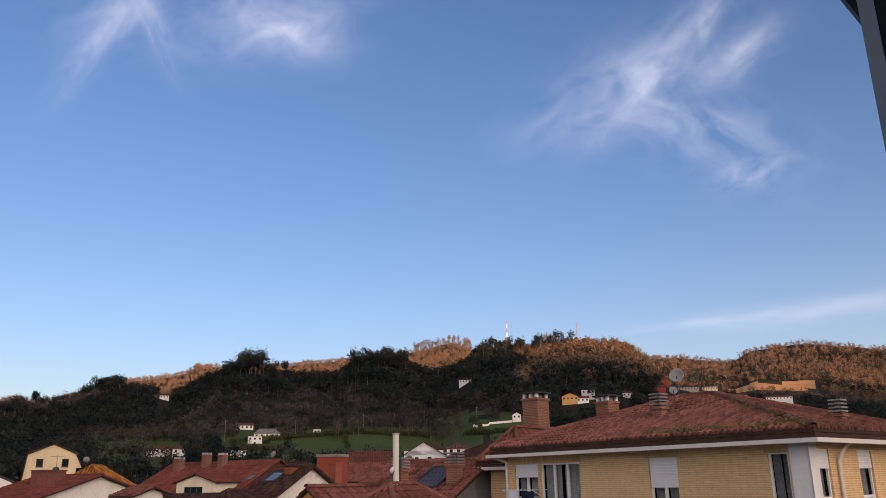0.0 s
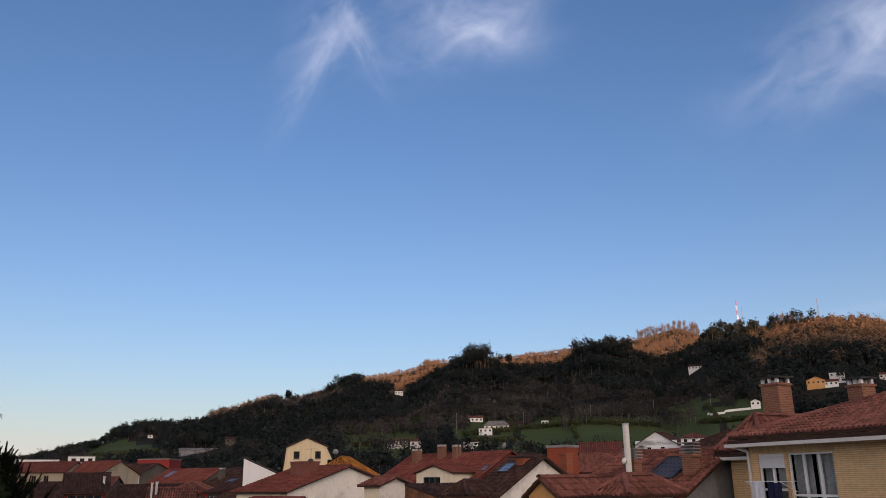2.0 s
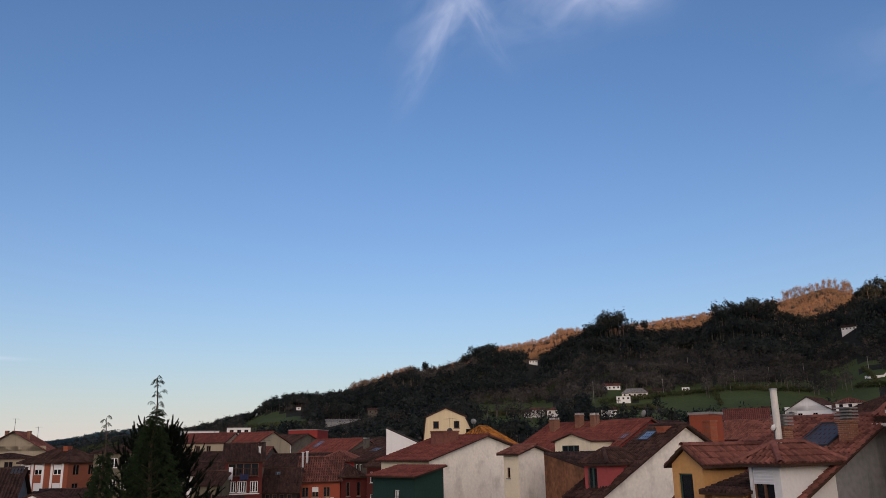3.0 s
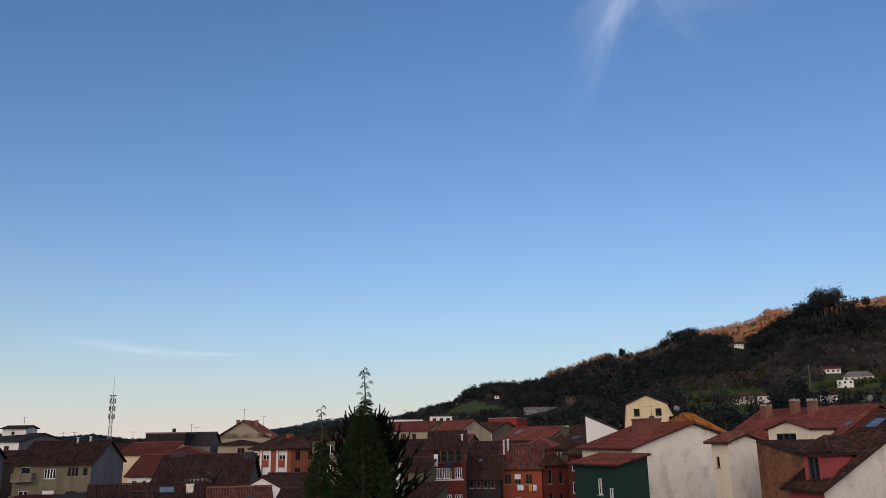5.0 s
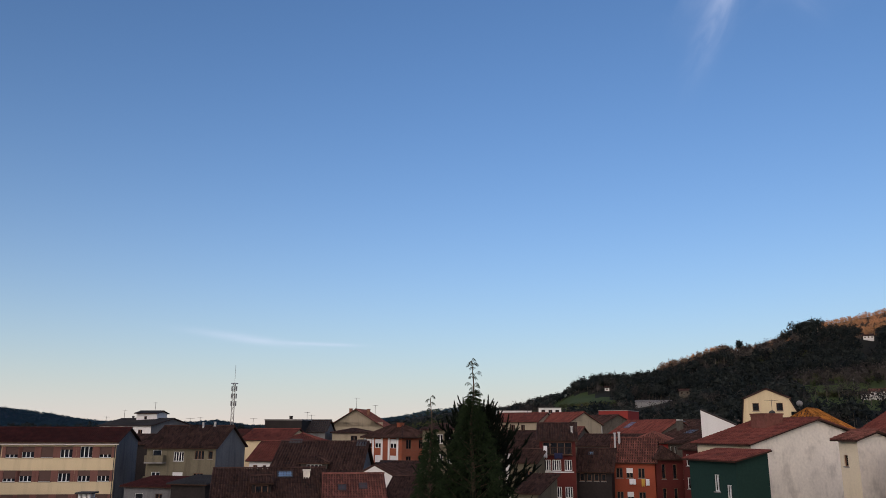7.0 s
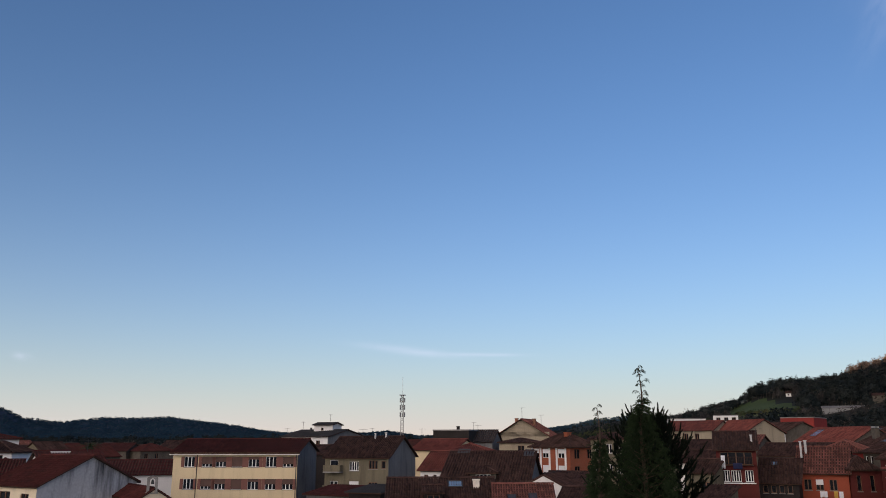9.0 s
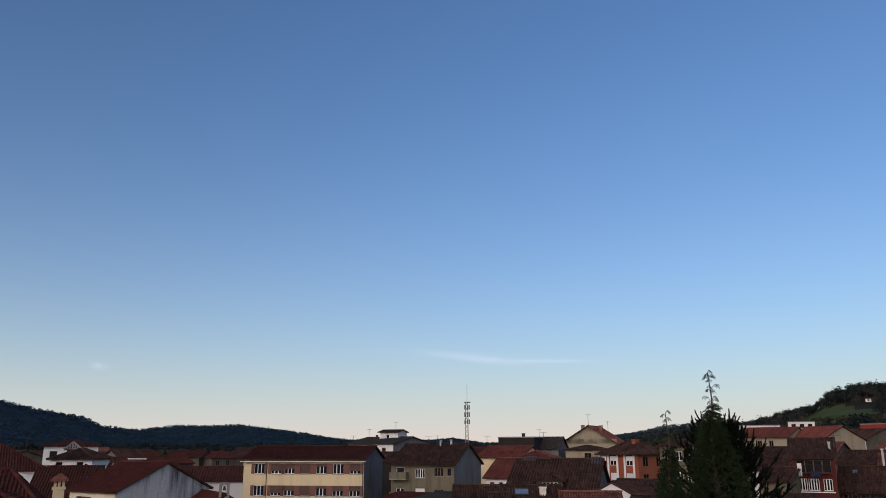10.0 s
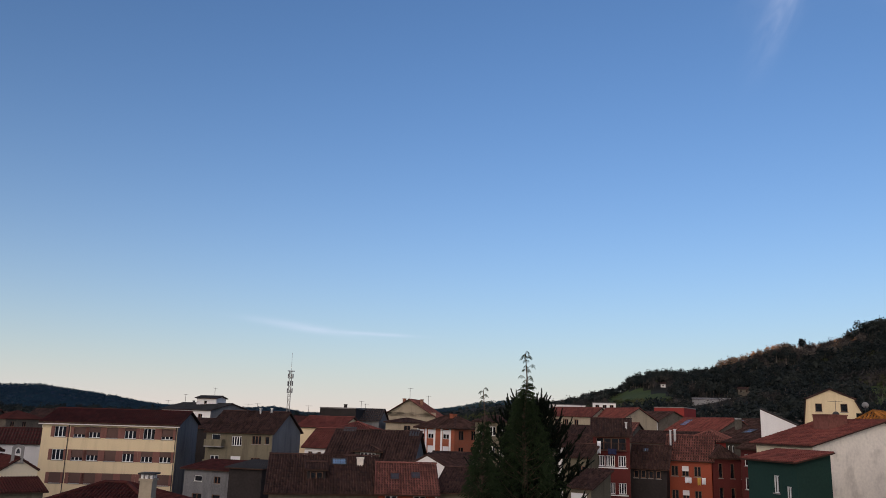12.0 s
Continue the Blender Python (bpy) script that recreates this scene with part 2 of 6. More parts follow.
BRICK_O = brick_mat("orange_brick", (0.40, 0.095, 0.045), (0.34, 0.08, 0.04), (0.27, 0.13, 0.09), 0.25, 0.07)
CONCRETE = mat("concrete", (0.25, 0.24, 0.23), 0.2, 10, 0.5, 0.9, 0.25, stain=0.5)
FRAME_W = mat("white_window_frame", (0.78, 0.78, 0.77), 0.05, 20, 1, 0.5, 0.05)
FRAME_B = mat("brown_window_frame", (0.16, 0.07, 0.035), 0.2, 20, 1, 0.5, 0.1)
FRAME_G = mat("green_window_frame", (0.02, 0.06, 0.05), 0.15, 20, 1, 0.5, 0.1)
BLIND_W = mat("white_roller_blind", (0.72, 0.72, 0.72), 0.06, 14, 1, 0.6, 0.1)
BLIND_B = mat("brown_roller_blind", (0.095, 0.045, 0.034), 0.15, 14, 1, 0.6, 0.1)
MAUVE = mat("terracotta_panel", (0.21, 0.095, 0.078), 0.15, 10, 1, 0.8, 0.15)
GLASS = mat("dark_window_glass", (0.012, 0.014, 0.017), 0.3, 1, 0.6, 0.12, 0.0)
CURTAIN = mat("grey_curtain", (0.32, 0.32, 0.33), 0.3, 10, 2, 0.95, 0.3)
GUTTER = mat("painted_gutter", (0.66, 0.62, 0.56), 0.1, 10, 1, 0.6, 0.1)
DARKWOOD = mat("dark_eave_wood", (0.055, 0.03, 0.022), 0.25, 8, 1, 0.85, 0.2)
METAL = mat("galvanised_metal", (0.42, 0.43, 0.44), 0.15, 10, 1, 0.5, 0.1, metal=0.7)
DARKMETAL = mat("dark_metal", (0.05, 0.05, 0.055), 0.15, 10, 1, 0.55, 0.1, metal=0.5)
MASTRED = mat("red_white_mast_paint", (0.5, 0.07, 0.05), 0.2, 4, 1, 0.6, 0.05)
SOLAR = mat("solar_collector", (0.035, 0.038, 0.042), 0.2, 4, 1, 0.45, 0.0)
BLUEGLASS = mat("roof_window_glass", (0.13, 0.22, 0.33), 0.2, 2, 1, 0.1, 0.0)
CLOTH_B = mat("dark_blue_cloth", (0.02, 0.025, 0.06), 0.3, 8, 2, 0.95, 0.3)
CLOTH_W = mat("white_cloth", (0.66, 0.67, 0.70), 0.15, 8, 2, 0.95, 0.3)
CLOTH_Y = mat("ochre_cloth", (0.5, 0.3, 0.07), 0.2, 8, 2, 0.95, 0.3)

# ---- mesh helpers ----


def link(name, verts, faces, material, parent=None, label="", uv=False, smooth=False):
    """One mesh object out of vertices and faces."""
    me = bpy.data.meshes.new(name)
    me.from_pydata([tuple(v) for v in verts], [], faces)
    me.materials.append(material)
    if uv:
        lay = me.uv_layers.new(name="flat")
        for p in me.polygons:
            nrm = p.normal
            side = Vector((-nrm.y, nrm.x, 0))
            side = side.normalized() if side.length > 0.1 else Vector((1, 0, 0))
            for li in p.loop_indices:
                co = me.vertices[me.loops[li].vertex_index].co
                lay.data[li].uv = (co.dot(side), co.z)
    if smooth:
        me.polygons.foreach_set("use_smooth", [True] * len(me.polygons))
    ob = new(name, me)
    if parent is not None:
        ob.parent = parent
    if label:
        ob["label"] = label
    return ob


class Soup:
    """Gathers boxes, quads and bars into one mesh."""

    def __init__(self):
        self.v, self.f = [], []

    def quad(self, *pts):
        k = len(self.v)
        self.v += [Vector(p) for p in pts]
        self.f.append(tuple(range(k, k + len(pts))))

    def box(self, x0, y0, z0, x1, y1, z1):
        k = len(self.v)
        self.v += [Vector(p) for p in ((x0, y0, z0), (x1, y0, z0), (x1, y1, z0), (x0, y1, z0), (x0, y0, z1), (x1, y0, z1), (x1, y1, z1), (x0, y1, z1))]
        self.f += [tuple(k + i for i in q) for q in ((0, 3, 2, 1), (4, 5, 6, 7), (0, 1, 5, 4), (1, 2, 6, 5), (2, 3, 7, 6), (3, 0, 4, 7))]

    def bar(self, a, b, r, sides=6, r2=None):
        a, b = Vector(a), Vector(b)
        d = (b - a).normalized()
        s = d.orthogonal().normalized()
        t = d.cross(s)
        k = len(self.v)
        for p, rad in ((a, r), (b, r if r2 is None else r2)):
            for i in range(sides):
                g = 2 * math.pi * i / sides
                self.v.append(p + rad * (math.cos(g) * s + math.sin(g) * t))
        for i in range(sides):
            j = (i + 1) % sides
            self.f.append((k + i, k + j, k + sides + j, k + sides + i))
        self.f += [tuple(k + i for i in reversed(range(sides))), tuple(k + sides + i for i in range(sides))]

    def tube(self, points, radii, sides=5):
        k = len(self.v)
        for i, p in enumerate(points):
            d = (points[min(i + 1, len(points) - 1)] - points[max(i - 1, 0)]).normalized()
            x = d.orthogonal().normalized()
            y = d.cross(x)
            for j in range(sides):
                g = 2 * math.pi * j / sides
                self.v.append(p + radii[i] * (math.cos(g) * x + math.sin(g) * y))
        for i in range(len(points) - 1):
            for j in range(sides):
                a, b = k + i * sides + j, k + i * sides + (j + 1) % sides
                self.f.append((a, b, b + sides, a + sides))
        self.f.append(tuple(range(k + (len(points) - 1) * sides, k + len(points) * sides)))

    def move(self, m):
        self.v = [m @ p for p in self.v]
        return self

    def to(self, name, material, parent=None, label="", uv=False, smooth=False):
        # corners that meet become one vertex
        seen, verts, where = {}, [], []
        for p in self.v:
            key = (round(p.x, 4), round(p.y, 4), round(p.z, 4))
            if key not in seen:
                seen[key] = len(verts)
                verts.append(p)
            where.append(seen[key])
        faces = []
        for q in self.f:
            ids = []
            for i in q:
                if where[i] not in ids:
                    ids.append(where[i])
            if len(ids) > 2:
                faces.append(tuple(ids))
        return link(name, verts, faces, material, parent, label, uv, smooth)


def empty(name, m, label, category, group=""):
    ob = new(name)
    ob.empty_display_size = 0.5
    ob.matrix_world = m
    return tagged(ob, label, category, group)


# ---- roofs of barrel tiles ----


def tile_sheet(a, b, d, c, pitch=0.24, course=0.4, relief=0.055):
    """Corrugated courses of barrel tiles over the slope with the eave a-b and the top c (over a) - d (over b). Vertices and faces."""
    a, b, c, d = (Vector(p) for p in (a, b, c, d))
    wide = (b - a).length
    u = (b - a) / wide
    n = u.cross(c - a if (c - a).length > 0.05 else d - a)
    if n.length < 1e-6:
        n = u.cross(d - a)
    n.normalize()
    if n.z < 0:
        n = -n
    w = n.cross(u)
    if w.z < 0:
        w = -w
    top = (c - a).dot(w)
    sc, sd = (c - a).dot(u), (d - a).dot(u)
    cols = max(2, round(wide / pitch))
    p = wide / cols
    verts, faces = [], []
    prof = ((0.0, -0.35), (0.12, 0.6), (0.32, 1.0), (0.52, 0.6), (0.64, -0.35), (1.0, -0.35))
    m = len(prof)
    for i in range(cols):
        s = (i + 0.36) * p
        lim = top
        if sc > 1e-3 and s < sc:
            lim = min(lim, top * s / sc)
        if sd < wide - 1e-3 and s > sd:
            lim = min(lim, top * (wide - s) / (wide - sd))
        if sc < -1e-3:
            lim = min(lim, top)
        rows = max(1, math.ceil(lim / course - 0.2))
        for r in range(rows):
            q0, q1 = r * course, min((r + 1) * course + 0.05, lim)
            if q1 - q0 < 0.04:
                continue
            jit = random.uniform(-0.012, 0.012)
            skew = random.uniform(-0.012, 0.012)
            k = len(verts)
            for q, lift in ((q0, 0.045), (q1, 0.0)):
                lean = sc * q / top if sc < -1e-3 else 0.0
                for sx, hz in prof:
                    verts.append(a + u * ((i + sx) * p + lean + skew) + w * (q + (jit if lift else 0)) + n * (lift + relief * hz))
            for x in range(m - 1):
                faces.append((k + x, k + x + 1, k + m + x + 1, k + m + x))
            # the front lip of the tile
            j = len(verts)
            for sx, hz in prof[:5]:
                verts.append(a + u * ((i + sx) * p + skew) + w * (q0 + jit) + n * 0.0)
            for x in range(4):
                faces.append((j + x, j + x + 1, k + x + 1, k + x))
    return verts, faces


def ridge_caps(soup, a, b, r=0.11):
    a, b = Vector(a), Vector(b)
    long = (b - a).length
    if long < 0.3:
        return
    steps = max(1, round(long / 0.45))
    d = (b - a).normalized()
    s = d.cross(Vector((0, 0, 1))).normalized()
    up = s.cross(d)
    for i in range(steps):
        p, q = a + (b - a) * (i / steps), a + (b - a) * ((i + 1.08) / steps)
        k = len(soup.v)
        for e, rad in ((p, r * 1.12), (q, r * 0.95)):
            for g in range(5):
                an = math.pi * g / 4
                soup.v.append(e + s * (rad * math.cos(an)) + up * (rad * math.sin(an) - 0.01))
        soup.f += [(k + x, k + x + 1, k + 6 + x, k + 5 + x) for x in range(4)]


def window(parent, m, w, h, style, depth=0.14):
    """A window in an opening of w x h; m: lower left corner on the wall's face, y into the wall. Frame, panes, blind."""
    fm = {"b": FRAME_B, "g": FRAME_G}.get(style[0], FRAME_W)
    s = Soup()
    t = 0.06
    y0 = depth - 0.07
    leaves = int(style[1]) if len(style) > 1 and style[1].isdigit() else 2
    holes = []
    for i in range(leaves):
        x0, x1 = w * i / leaves + t * (1 if i == 0 else 0.8), w * (i + 1) / leaves - t * (1 if i == leaves - 1 else 0.8)
        if "t" in style:
            holes += [(x0, t, x1 - x0, h * 0.3 - t - 0.04), (x0, h * 0.3 + 0.04, x1 - x0, h * 0.7 - t - 0.04)]
        else:
            holes.append((x0, t, x1 - x0, h - 2 * t))
    holed(s, Matrix.Translation((0, y0, 0)), w, 0, h, holes, 0.07)
    frame_ob = s.move(m).to("window", fm, parent)
    g = Soup()
    g.box(t * 0.5, depth - 0.02, t * 0.5, w - t * 0.5, depth + 0.02, h - t * 0.5)
    if "c" in style:
        g.move(m).to("pane", CLEAR, frame_ob).visible_shadow = False
        cu = Soup()
        k = 24
        for a0, a1 in ((0.02, 0.42), (0.52, 0.98)):
            xs = [w * (a0 + (a1 - a0) * i / k) for i in range(k + 1)]
            for i in range(k):
                ya, yb = depth + 0.13 + 0.03 * math.sin(i * 1.9), depth + 0.13 + 0.03 * math.sin((i + 1) * 1.9)
                cu.quad((xs[i], ya, 0.02), (xs[i + 1], yb, 0.02), (xs[i + 1], yb, h), (xs[i], ya, h))
        cu.move(m).to("curtain", CURTAIN, frame_ob, "grey net curtain")
        # near-black boards behind the curtain stand in for the unlit room
        bk = Soup()
        bk.box(-0.05, depth + 0.45, -0.05, w + 0.05, depth + 0.5, h + 0.05)
        bk.box(-0.05, depth + 0.03, -0.05, 0.0, depth + 0.45, h + 0.05)
        bk.box(w, depth + 0.03, -0.05, w + 0.05, depth + 0.45, h + 0.05)
        bk.move(m).to("room_dark_board", GLASS, frame_ob, "near-black boards in place of the unlit room")
    else:
        g.move(m).to("pane", GLASS, frame_ob, "dark glass pane")
    for ch, frac in (("q", 0.28), ("h", 0.5), ("m", 0.72), ("f", 0.97)):
        if ch in style[2:]:
            bl = Soup()
            n = max(3, int(h * frac / 0.09))
            x0, x1, st = 0.02, w - 0.02, h * frac / n
            for i in range(n):
                z1 = h - 0.002 - st * i
                bl.quad((x0, y0 - 0.03, z1 - st), (x1, y0 - 0.03, z1 - st), (x1, y0 - 0.04, z1 - st * 0.3), (x0, y0 - 0.04, z1 - st * 0.3))
                bl.quad((x0, y0 - 0.04, z1 - st * 0.3), (x1, y0 - 0.04, z1 - st * 0.3), (x1, y0 - 0.03, z1), (x0, y0 - 0.03, z1))
            bl.quad((x0, y0 - 0.01, z1 - st), (x1, y0 - 0.01, z1 - st), (x1, y0 - 0.03, z1 - st), (x0, y0 - 0.03, z1 - st))
            bl.move(m).to("blind", BLIND_B if "B" in style else BLIND_W, frame_ob, "lowered brown roller blind" if "B" in style else "lowered white roller blind")
    return frame_ob


CLEAR = mat("window_glass", (0.9, 0.95, 0.95), 0.02, 1, 1, 0.03, 0.0)
CLEAR.node_tree.nodes["Principled BSDF"].inputs["Transmission Weight"].default_value = 1.0
CLEAR.node_tree.nodes["Principled BSDF"].inputs["IOR"].default_value = 1.1


def holed(soup, m, w, z0, z1, holes, depth=0.14):
    """A wall face of width w from z0 to z1 with rectangular openings (x, z, wide, high) that have reveals."""
    xs = sorted({0.0, w, *[v for h in holes for v in (h[0], h[0] + h[2])]})
    zs = sorted({z0, z1, *[v for h in holes for v in (h[1], h[1] + h[3])]})
    for xa, xb in zip(xs, xs[1:]):
        for za, zb in zip(zs, zs[1:]):
            cx, cz = (xa + xb) / 2, (za + zb) / 2
            if any(h[0] < cx < h[0] + h[2] and h[1] < cz < h[1] + h[3] for h in holes):
                continue
            soup.quad(*(m @ Vector(p) for p in ((xa, 0, za), (xb, 0, za), (xb, 0, zb), (xa, 0, zb))))
    for x, z, a, b in holes:
        for p in (((x, 0, z), (x, depth, z), (x + a, depth, z), (x + a, 0, z)), ((x, 0, z + b), (x + a, 0, z + b), (x + a, depth, z + b), (x, depth, z + b)),
                  ((x, 0, z), (x, 0, z + b), (x, depth, z + b), (x, depth, z)), ((x + a, 0, z), (x + a, depth, z), (x + a, depth, z + b), (x + a, 0, z + b))):
            soup.quad(*(m @ Vector(q) for q in p))


def chimney(parent, x, y, z0, z1, w, material, cap, d=None):
    """A stack with a brim, little piers and a cap slab or a tiled cap."""
    d = w if d is None else d
    s = Soup()
    s.box(x - w / 2, y - d / 2, z0, x + w / 2, y + d / 2, z1)
    s.box(x - w / 2 - 0.05, y - d / 2 - 0.05, z1 - 0.08, x + w / 2 + 0.05, y + d / 2 + 0.05, z1 + 0.02)
    ob = s.to("chimney", material, parent, uv=True)
    if cap == "none":
        return ob
    c = Soup()
    if cap == "tile":
        for sx in (-1, 0, 1):
            for sy in (-1, 1):
                c = Soup()
                c.box(x + sx * (w / 2 - 0.06) - 0.05, y + sy * (d / 2 - 0.06) - 0.05, z1 + 0.02, x + sx * (w / 2 - 0.06) + 0.05, y + sy * (d / 2 - 0.06) + 0.05, z1 + 0.25)
                c.to("pier", material, ob)
        r = Soup()
        e, t = w / 2 + 0.13, z1 + 0.25
        f = d / 2 + 0.13
        r.box(x - e, y - f, t, x + e, y + f, t + 0.05)
        for i in range(5):
            k, j = 1 - i / 5, 1 - (i + 1) / 5
            r.box(x - e * k, y - f * k, t + 0.05 + 0.06 * i, x + e * k, y + f * k, t + 0.05 + 0.06 * (i + 1))
        r.to("cap", TILE_RED, ob, "small tiled cap")
    elif cap == "rings":
        for i in range(4):
            c.box(x - w / 2 - 0.05, y - d / 2 - 0.05, z1 + 0.07 + i * 0.12, x + w / 2 + 0.05, y + d / 2 + 0.05, z1 + 0.12 + i * 0.12)
        c.box(x - w / 2 + 0.1, y - d / 2 + 0.1, z1 + 0.02, x + w / 2 - 0.1, y + d / 2 - 0.1, z1 + 0.48)
        c.to("cap", CONCRETE, ob, "stacked concrete louvre cap")
    else:
        for sx in (-1, 0, 1):
            for sy in (-1, 1):
                c = Soup()
                c.box(x + sx * (w / 2 - 0.08) - 0.06, y + sy * (d / 2 - 0.08) - 0.06, z1 + 0.02, x + sx * (w / 2 - 0.08) + 0.06, y + sy * (d / 2 - 0.08) + 0.06, z1 + 0.22)
                c.to("pier", FRAME_W, ob)
        r = Soup()
        r.box(x - w / 2 - 0.1, y - d / 2 - 0.1, z1 + 0.22, x + w / 2 + 0.1, y + d / 2 + 0.1, z1 + 0.29)
        r.to("cap", SLATE, ob, "flat dark cap slab on short piers")
    return ob


def house(label, left, right, depth, eave, rise, roof, walls, tiles, wins=(), chims=(), over=0.35, side=None, parent=None, low=0.0, name="house", trim=DARKWOOD, group="", skylights=(), gutter=None, peak=None):
    """A house by the bearings and distances of its front's two lower corners. eave: its height from the eye. roof: x (ridge along the front),
    y (gable to the front), hip, flat, shed (rises to the back), shedl (rises to the left). wins: (F, R or L, from the left, top below the eave, w, h, style).
    chims: (x, y, top over the ridge or eave, width, material, cap). peak: a hip roof's own ridge, from x to x at y. parent: set for a dormer, which is a part of its house."""
    a, b = at(*left), at(*right)
    w = (b - a).length
    yaw = math.atan2(b.y - a.y, b.x - a.x)
    world_m = Matrix.Translation(a) @ Matrix.Rotation(yaw, 4, "Z")
    pre = "dormer_" if parent is not None else ""
    if parent is None:
        top = empty(name, world_m, label, name.replace("_", " "), group)
        base = Matrix.Identity(4)
    else:
        top = parent
        base = parent.matrix_world.inverted() @ world_m
    z1 = EYE + eave
    fine = min(left[1], right[1])
    s = Soup()
    holes = {"F": [], "R": [], "L": []}
    faces = {"F": (Matrix.Identity(4), w), "R": (pose(w, 0, 0, 0, 0, 90), depth), "L": (pose(0, depth, 0, 0, 0, -90), depth)}
    for k, x, t, ww, hh, st in wins:
        holes[k].append((x - ww / 2, z1 - t - hh, ww, hh))
    for k, (m, ww) in faces.items():
        holed(s, base @ m, ww, low, z1, holes[k])
    s.quad(*(base @ Vector(p) for p in ((w, depth, low), (0, depth, low), (0, depth, z1), (w, depth, z1))))
    zr = z1 + rise
    bases = base
    if roof == "x":
        for x in (0, w):
            s.quad(*(bases @ Vector(p) for p in (((x, 0, z1), (x, depth, z1), (x, depth / 2, zr))[:: 1 if x else -1])))
    elif roof == "y":
        for y in (0, depth):
            s.quad(*(bases @ Vector(p) for p in (((0, y, z1), (w, y, z1), (w / 2, y, zr))[:: -1 if y else 1])))
    elif roof == "shed":
        s.quad(*(bases @ Vector(p) for p in ((w, depth, z1), (0, depth, z1), (0, depth, zr), (w, depth, zr))))
        s.quad(*(bases @ Vector(p) for p in ((w, 0, z1), (w, depth, z1), (w, depth, zr))))
        s.quad(*(bases @ Vector(p) for p in ((0, depth, z1), (0, 0, z1), (0, depth, zr))))
    elif roof == "shedl":
        s.quad(*(bases @ Vector(p) for p in ((0, depth, z1), (0, 0, z1), (0, 0, zr), (0, depth, zr))))
        s.quad(*(bases @ Vector(p) for p in ((0, 0, z1), (w, 0, z1), (0, 0, zr))))
        s.quad(*(bases @ Vector(p) for p in ((w, depth, z1), (0, depth, z1), (0, depth, zr))))
    if side is None:
        s.to(pre + "wall", walls, top, uv=True)
    else:
        # end walls of another render than the front
        f, r = Soup(), Soup()
        for q in s.f:
            pts = [s.v[i] for i in q]
            loc = [base.inverted() @ p for p in pts]
            (f if max(p.y for p in loc) < 0.2 else r).quad(*pts)
        f.to(pre + "wall", walls, top, uv=True)
        r.to(pre + "end_wall", side, top, uv=True)
    for k, x, t, ww, hh, st in wins:
        m, _ = faces[k]
        window(top, base @ m @ Matrix.Translation((x - ww / 2, 0, z1 - t - hh)), ww, hh, st)
        if fine < 130 and parent is None:
            sl = Soup()
            sl.box(x - ww / 2 - 0.06, -0.06, z1 - t - hh - 0.07, x + ww / 2 + 0.06, 0.1, z1 - t - hh)
            sl.move(base @ m).to("sill", CONCRETE, top)
    # roof: deck, tiles, ridge
    o = over
    deck, caps = Soup(), Soup()
    tv, tf = [], []
    pitch, course = (0.2, 0.36) if fine < 75 else ((0.28, 0.55) if fine < 130 else (0.42, 1.0))
    relief = 0.065 if fine < 75 else 0.095

    def slope(p0, p1, p2, p3):
        pts = [Vector(p) for p in (p0, p1, p2, p3)]
        low4 = [p - Vector((0, 0, 0.09)) for p in pts]
        deck.quad(*pts)
        deck.quad(*reversed(low4))
        for i in range(4):
            j = (i + 1) % 4
            if (pts[i] - pts[j]).length > 0.05:
                deck.quad(pts[i], low4[i], low4[j], pts[j])
        v, f = tile_sheet(pts[0], pts[1], pts[2], pts[3], pitch, course, relief)
        k = len(tv)
        tv.extend(p + Vector((0, 0, 0.004)) for p in v)
        tf.extend(tuple(i + k for i in q) for q in f)

    if roof == "x":
        g = rise / (depth / 2)
        e, t = z1 - o * g + 0.1, zr + 0.1
        slope((-o, -o, e), (w + o, -o, e), (w + o, depth / 2, t), (-o, depth / 2, t))
        slope((w + o, depth + o, e), (-o, depth + o, e), (-o, depth / 2, t), (w + o, depth / 2, t))
        ridge_caps(caps, (-o, depth / 2, t + 0.04), (w + o, depth / 2, t + 0.04))
        ridge = ((0, depth / 2), (w, depth / 2))
    elif roof == "y":
        g = rise / (w / 2)
        e, t = z1 - o * g + 0.1, zr + 0.1
        slope((-o, depth + o, e), (-o, -o, e), (w / 2, -o, t), (w / 2, depth + o, t))
        slope((w + o, -o, e), (w + o, depth + o, e), (w / 2, depth + o, t), (w / 2, -o, t))
        ridge_caps(caps, (w / 2, -o, t + 0.04), (w / 2, depth + o, t + 0.04))
    elif roof == "hip":
        half = min(w, depth) / 2
        g = rise / (peak[2] if peak else half)
        e, t = z1 - o * g + 0.1, zr + 0.1
        if w >= depth:
            r0, r1 = Vector((half, depth / 2, t)), Vector((w - half, depth / 2, t))
            if peak:
                r0, r1 = Vector((peak[0], peak[2], t)), Vector((peak[1], peak[2], t))
            c = [Vector(p) for p in ((-o, -o, e), (w + o, -o, e), (w + o, depth + o, e), (-o, depth + o, e))]
            slope(c[0], c[1], r1, r0)
            slope(c[1], c[2], r1, r1)
            slope(c[2], c[3], r0, r1)
            slope(c[3], c[0], r0, r0)
            pairs = ((c[0], r0), (c[3], r0), (c[1], r1), (c[2], r1), (r0, r1))
        else:
            r0, r1 = Vector((w / 2, half, t)), Vector((w / 2, depth - half, t))
            c = [Vector(p) for p in ((-o, -o, e), (w + o, -o, e), (w + o, depth + o, e), (-o, depth + o, e))]
            slope(c[0], c[1], r0, r0)
            slope(c[1], c[2], r1, r0)
            slope(c[2], c[3], r1, r1)
            slope(c[3], c[0], r0, r1)
            pairs = ((c[0], r0), (c[1], r0), (c[2], r1), (c[3], r1), (r0, r1))
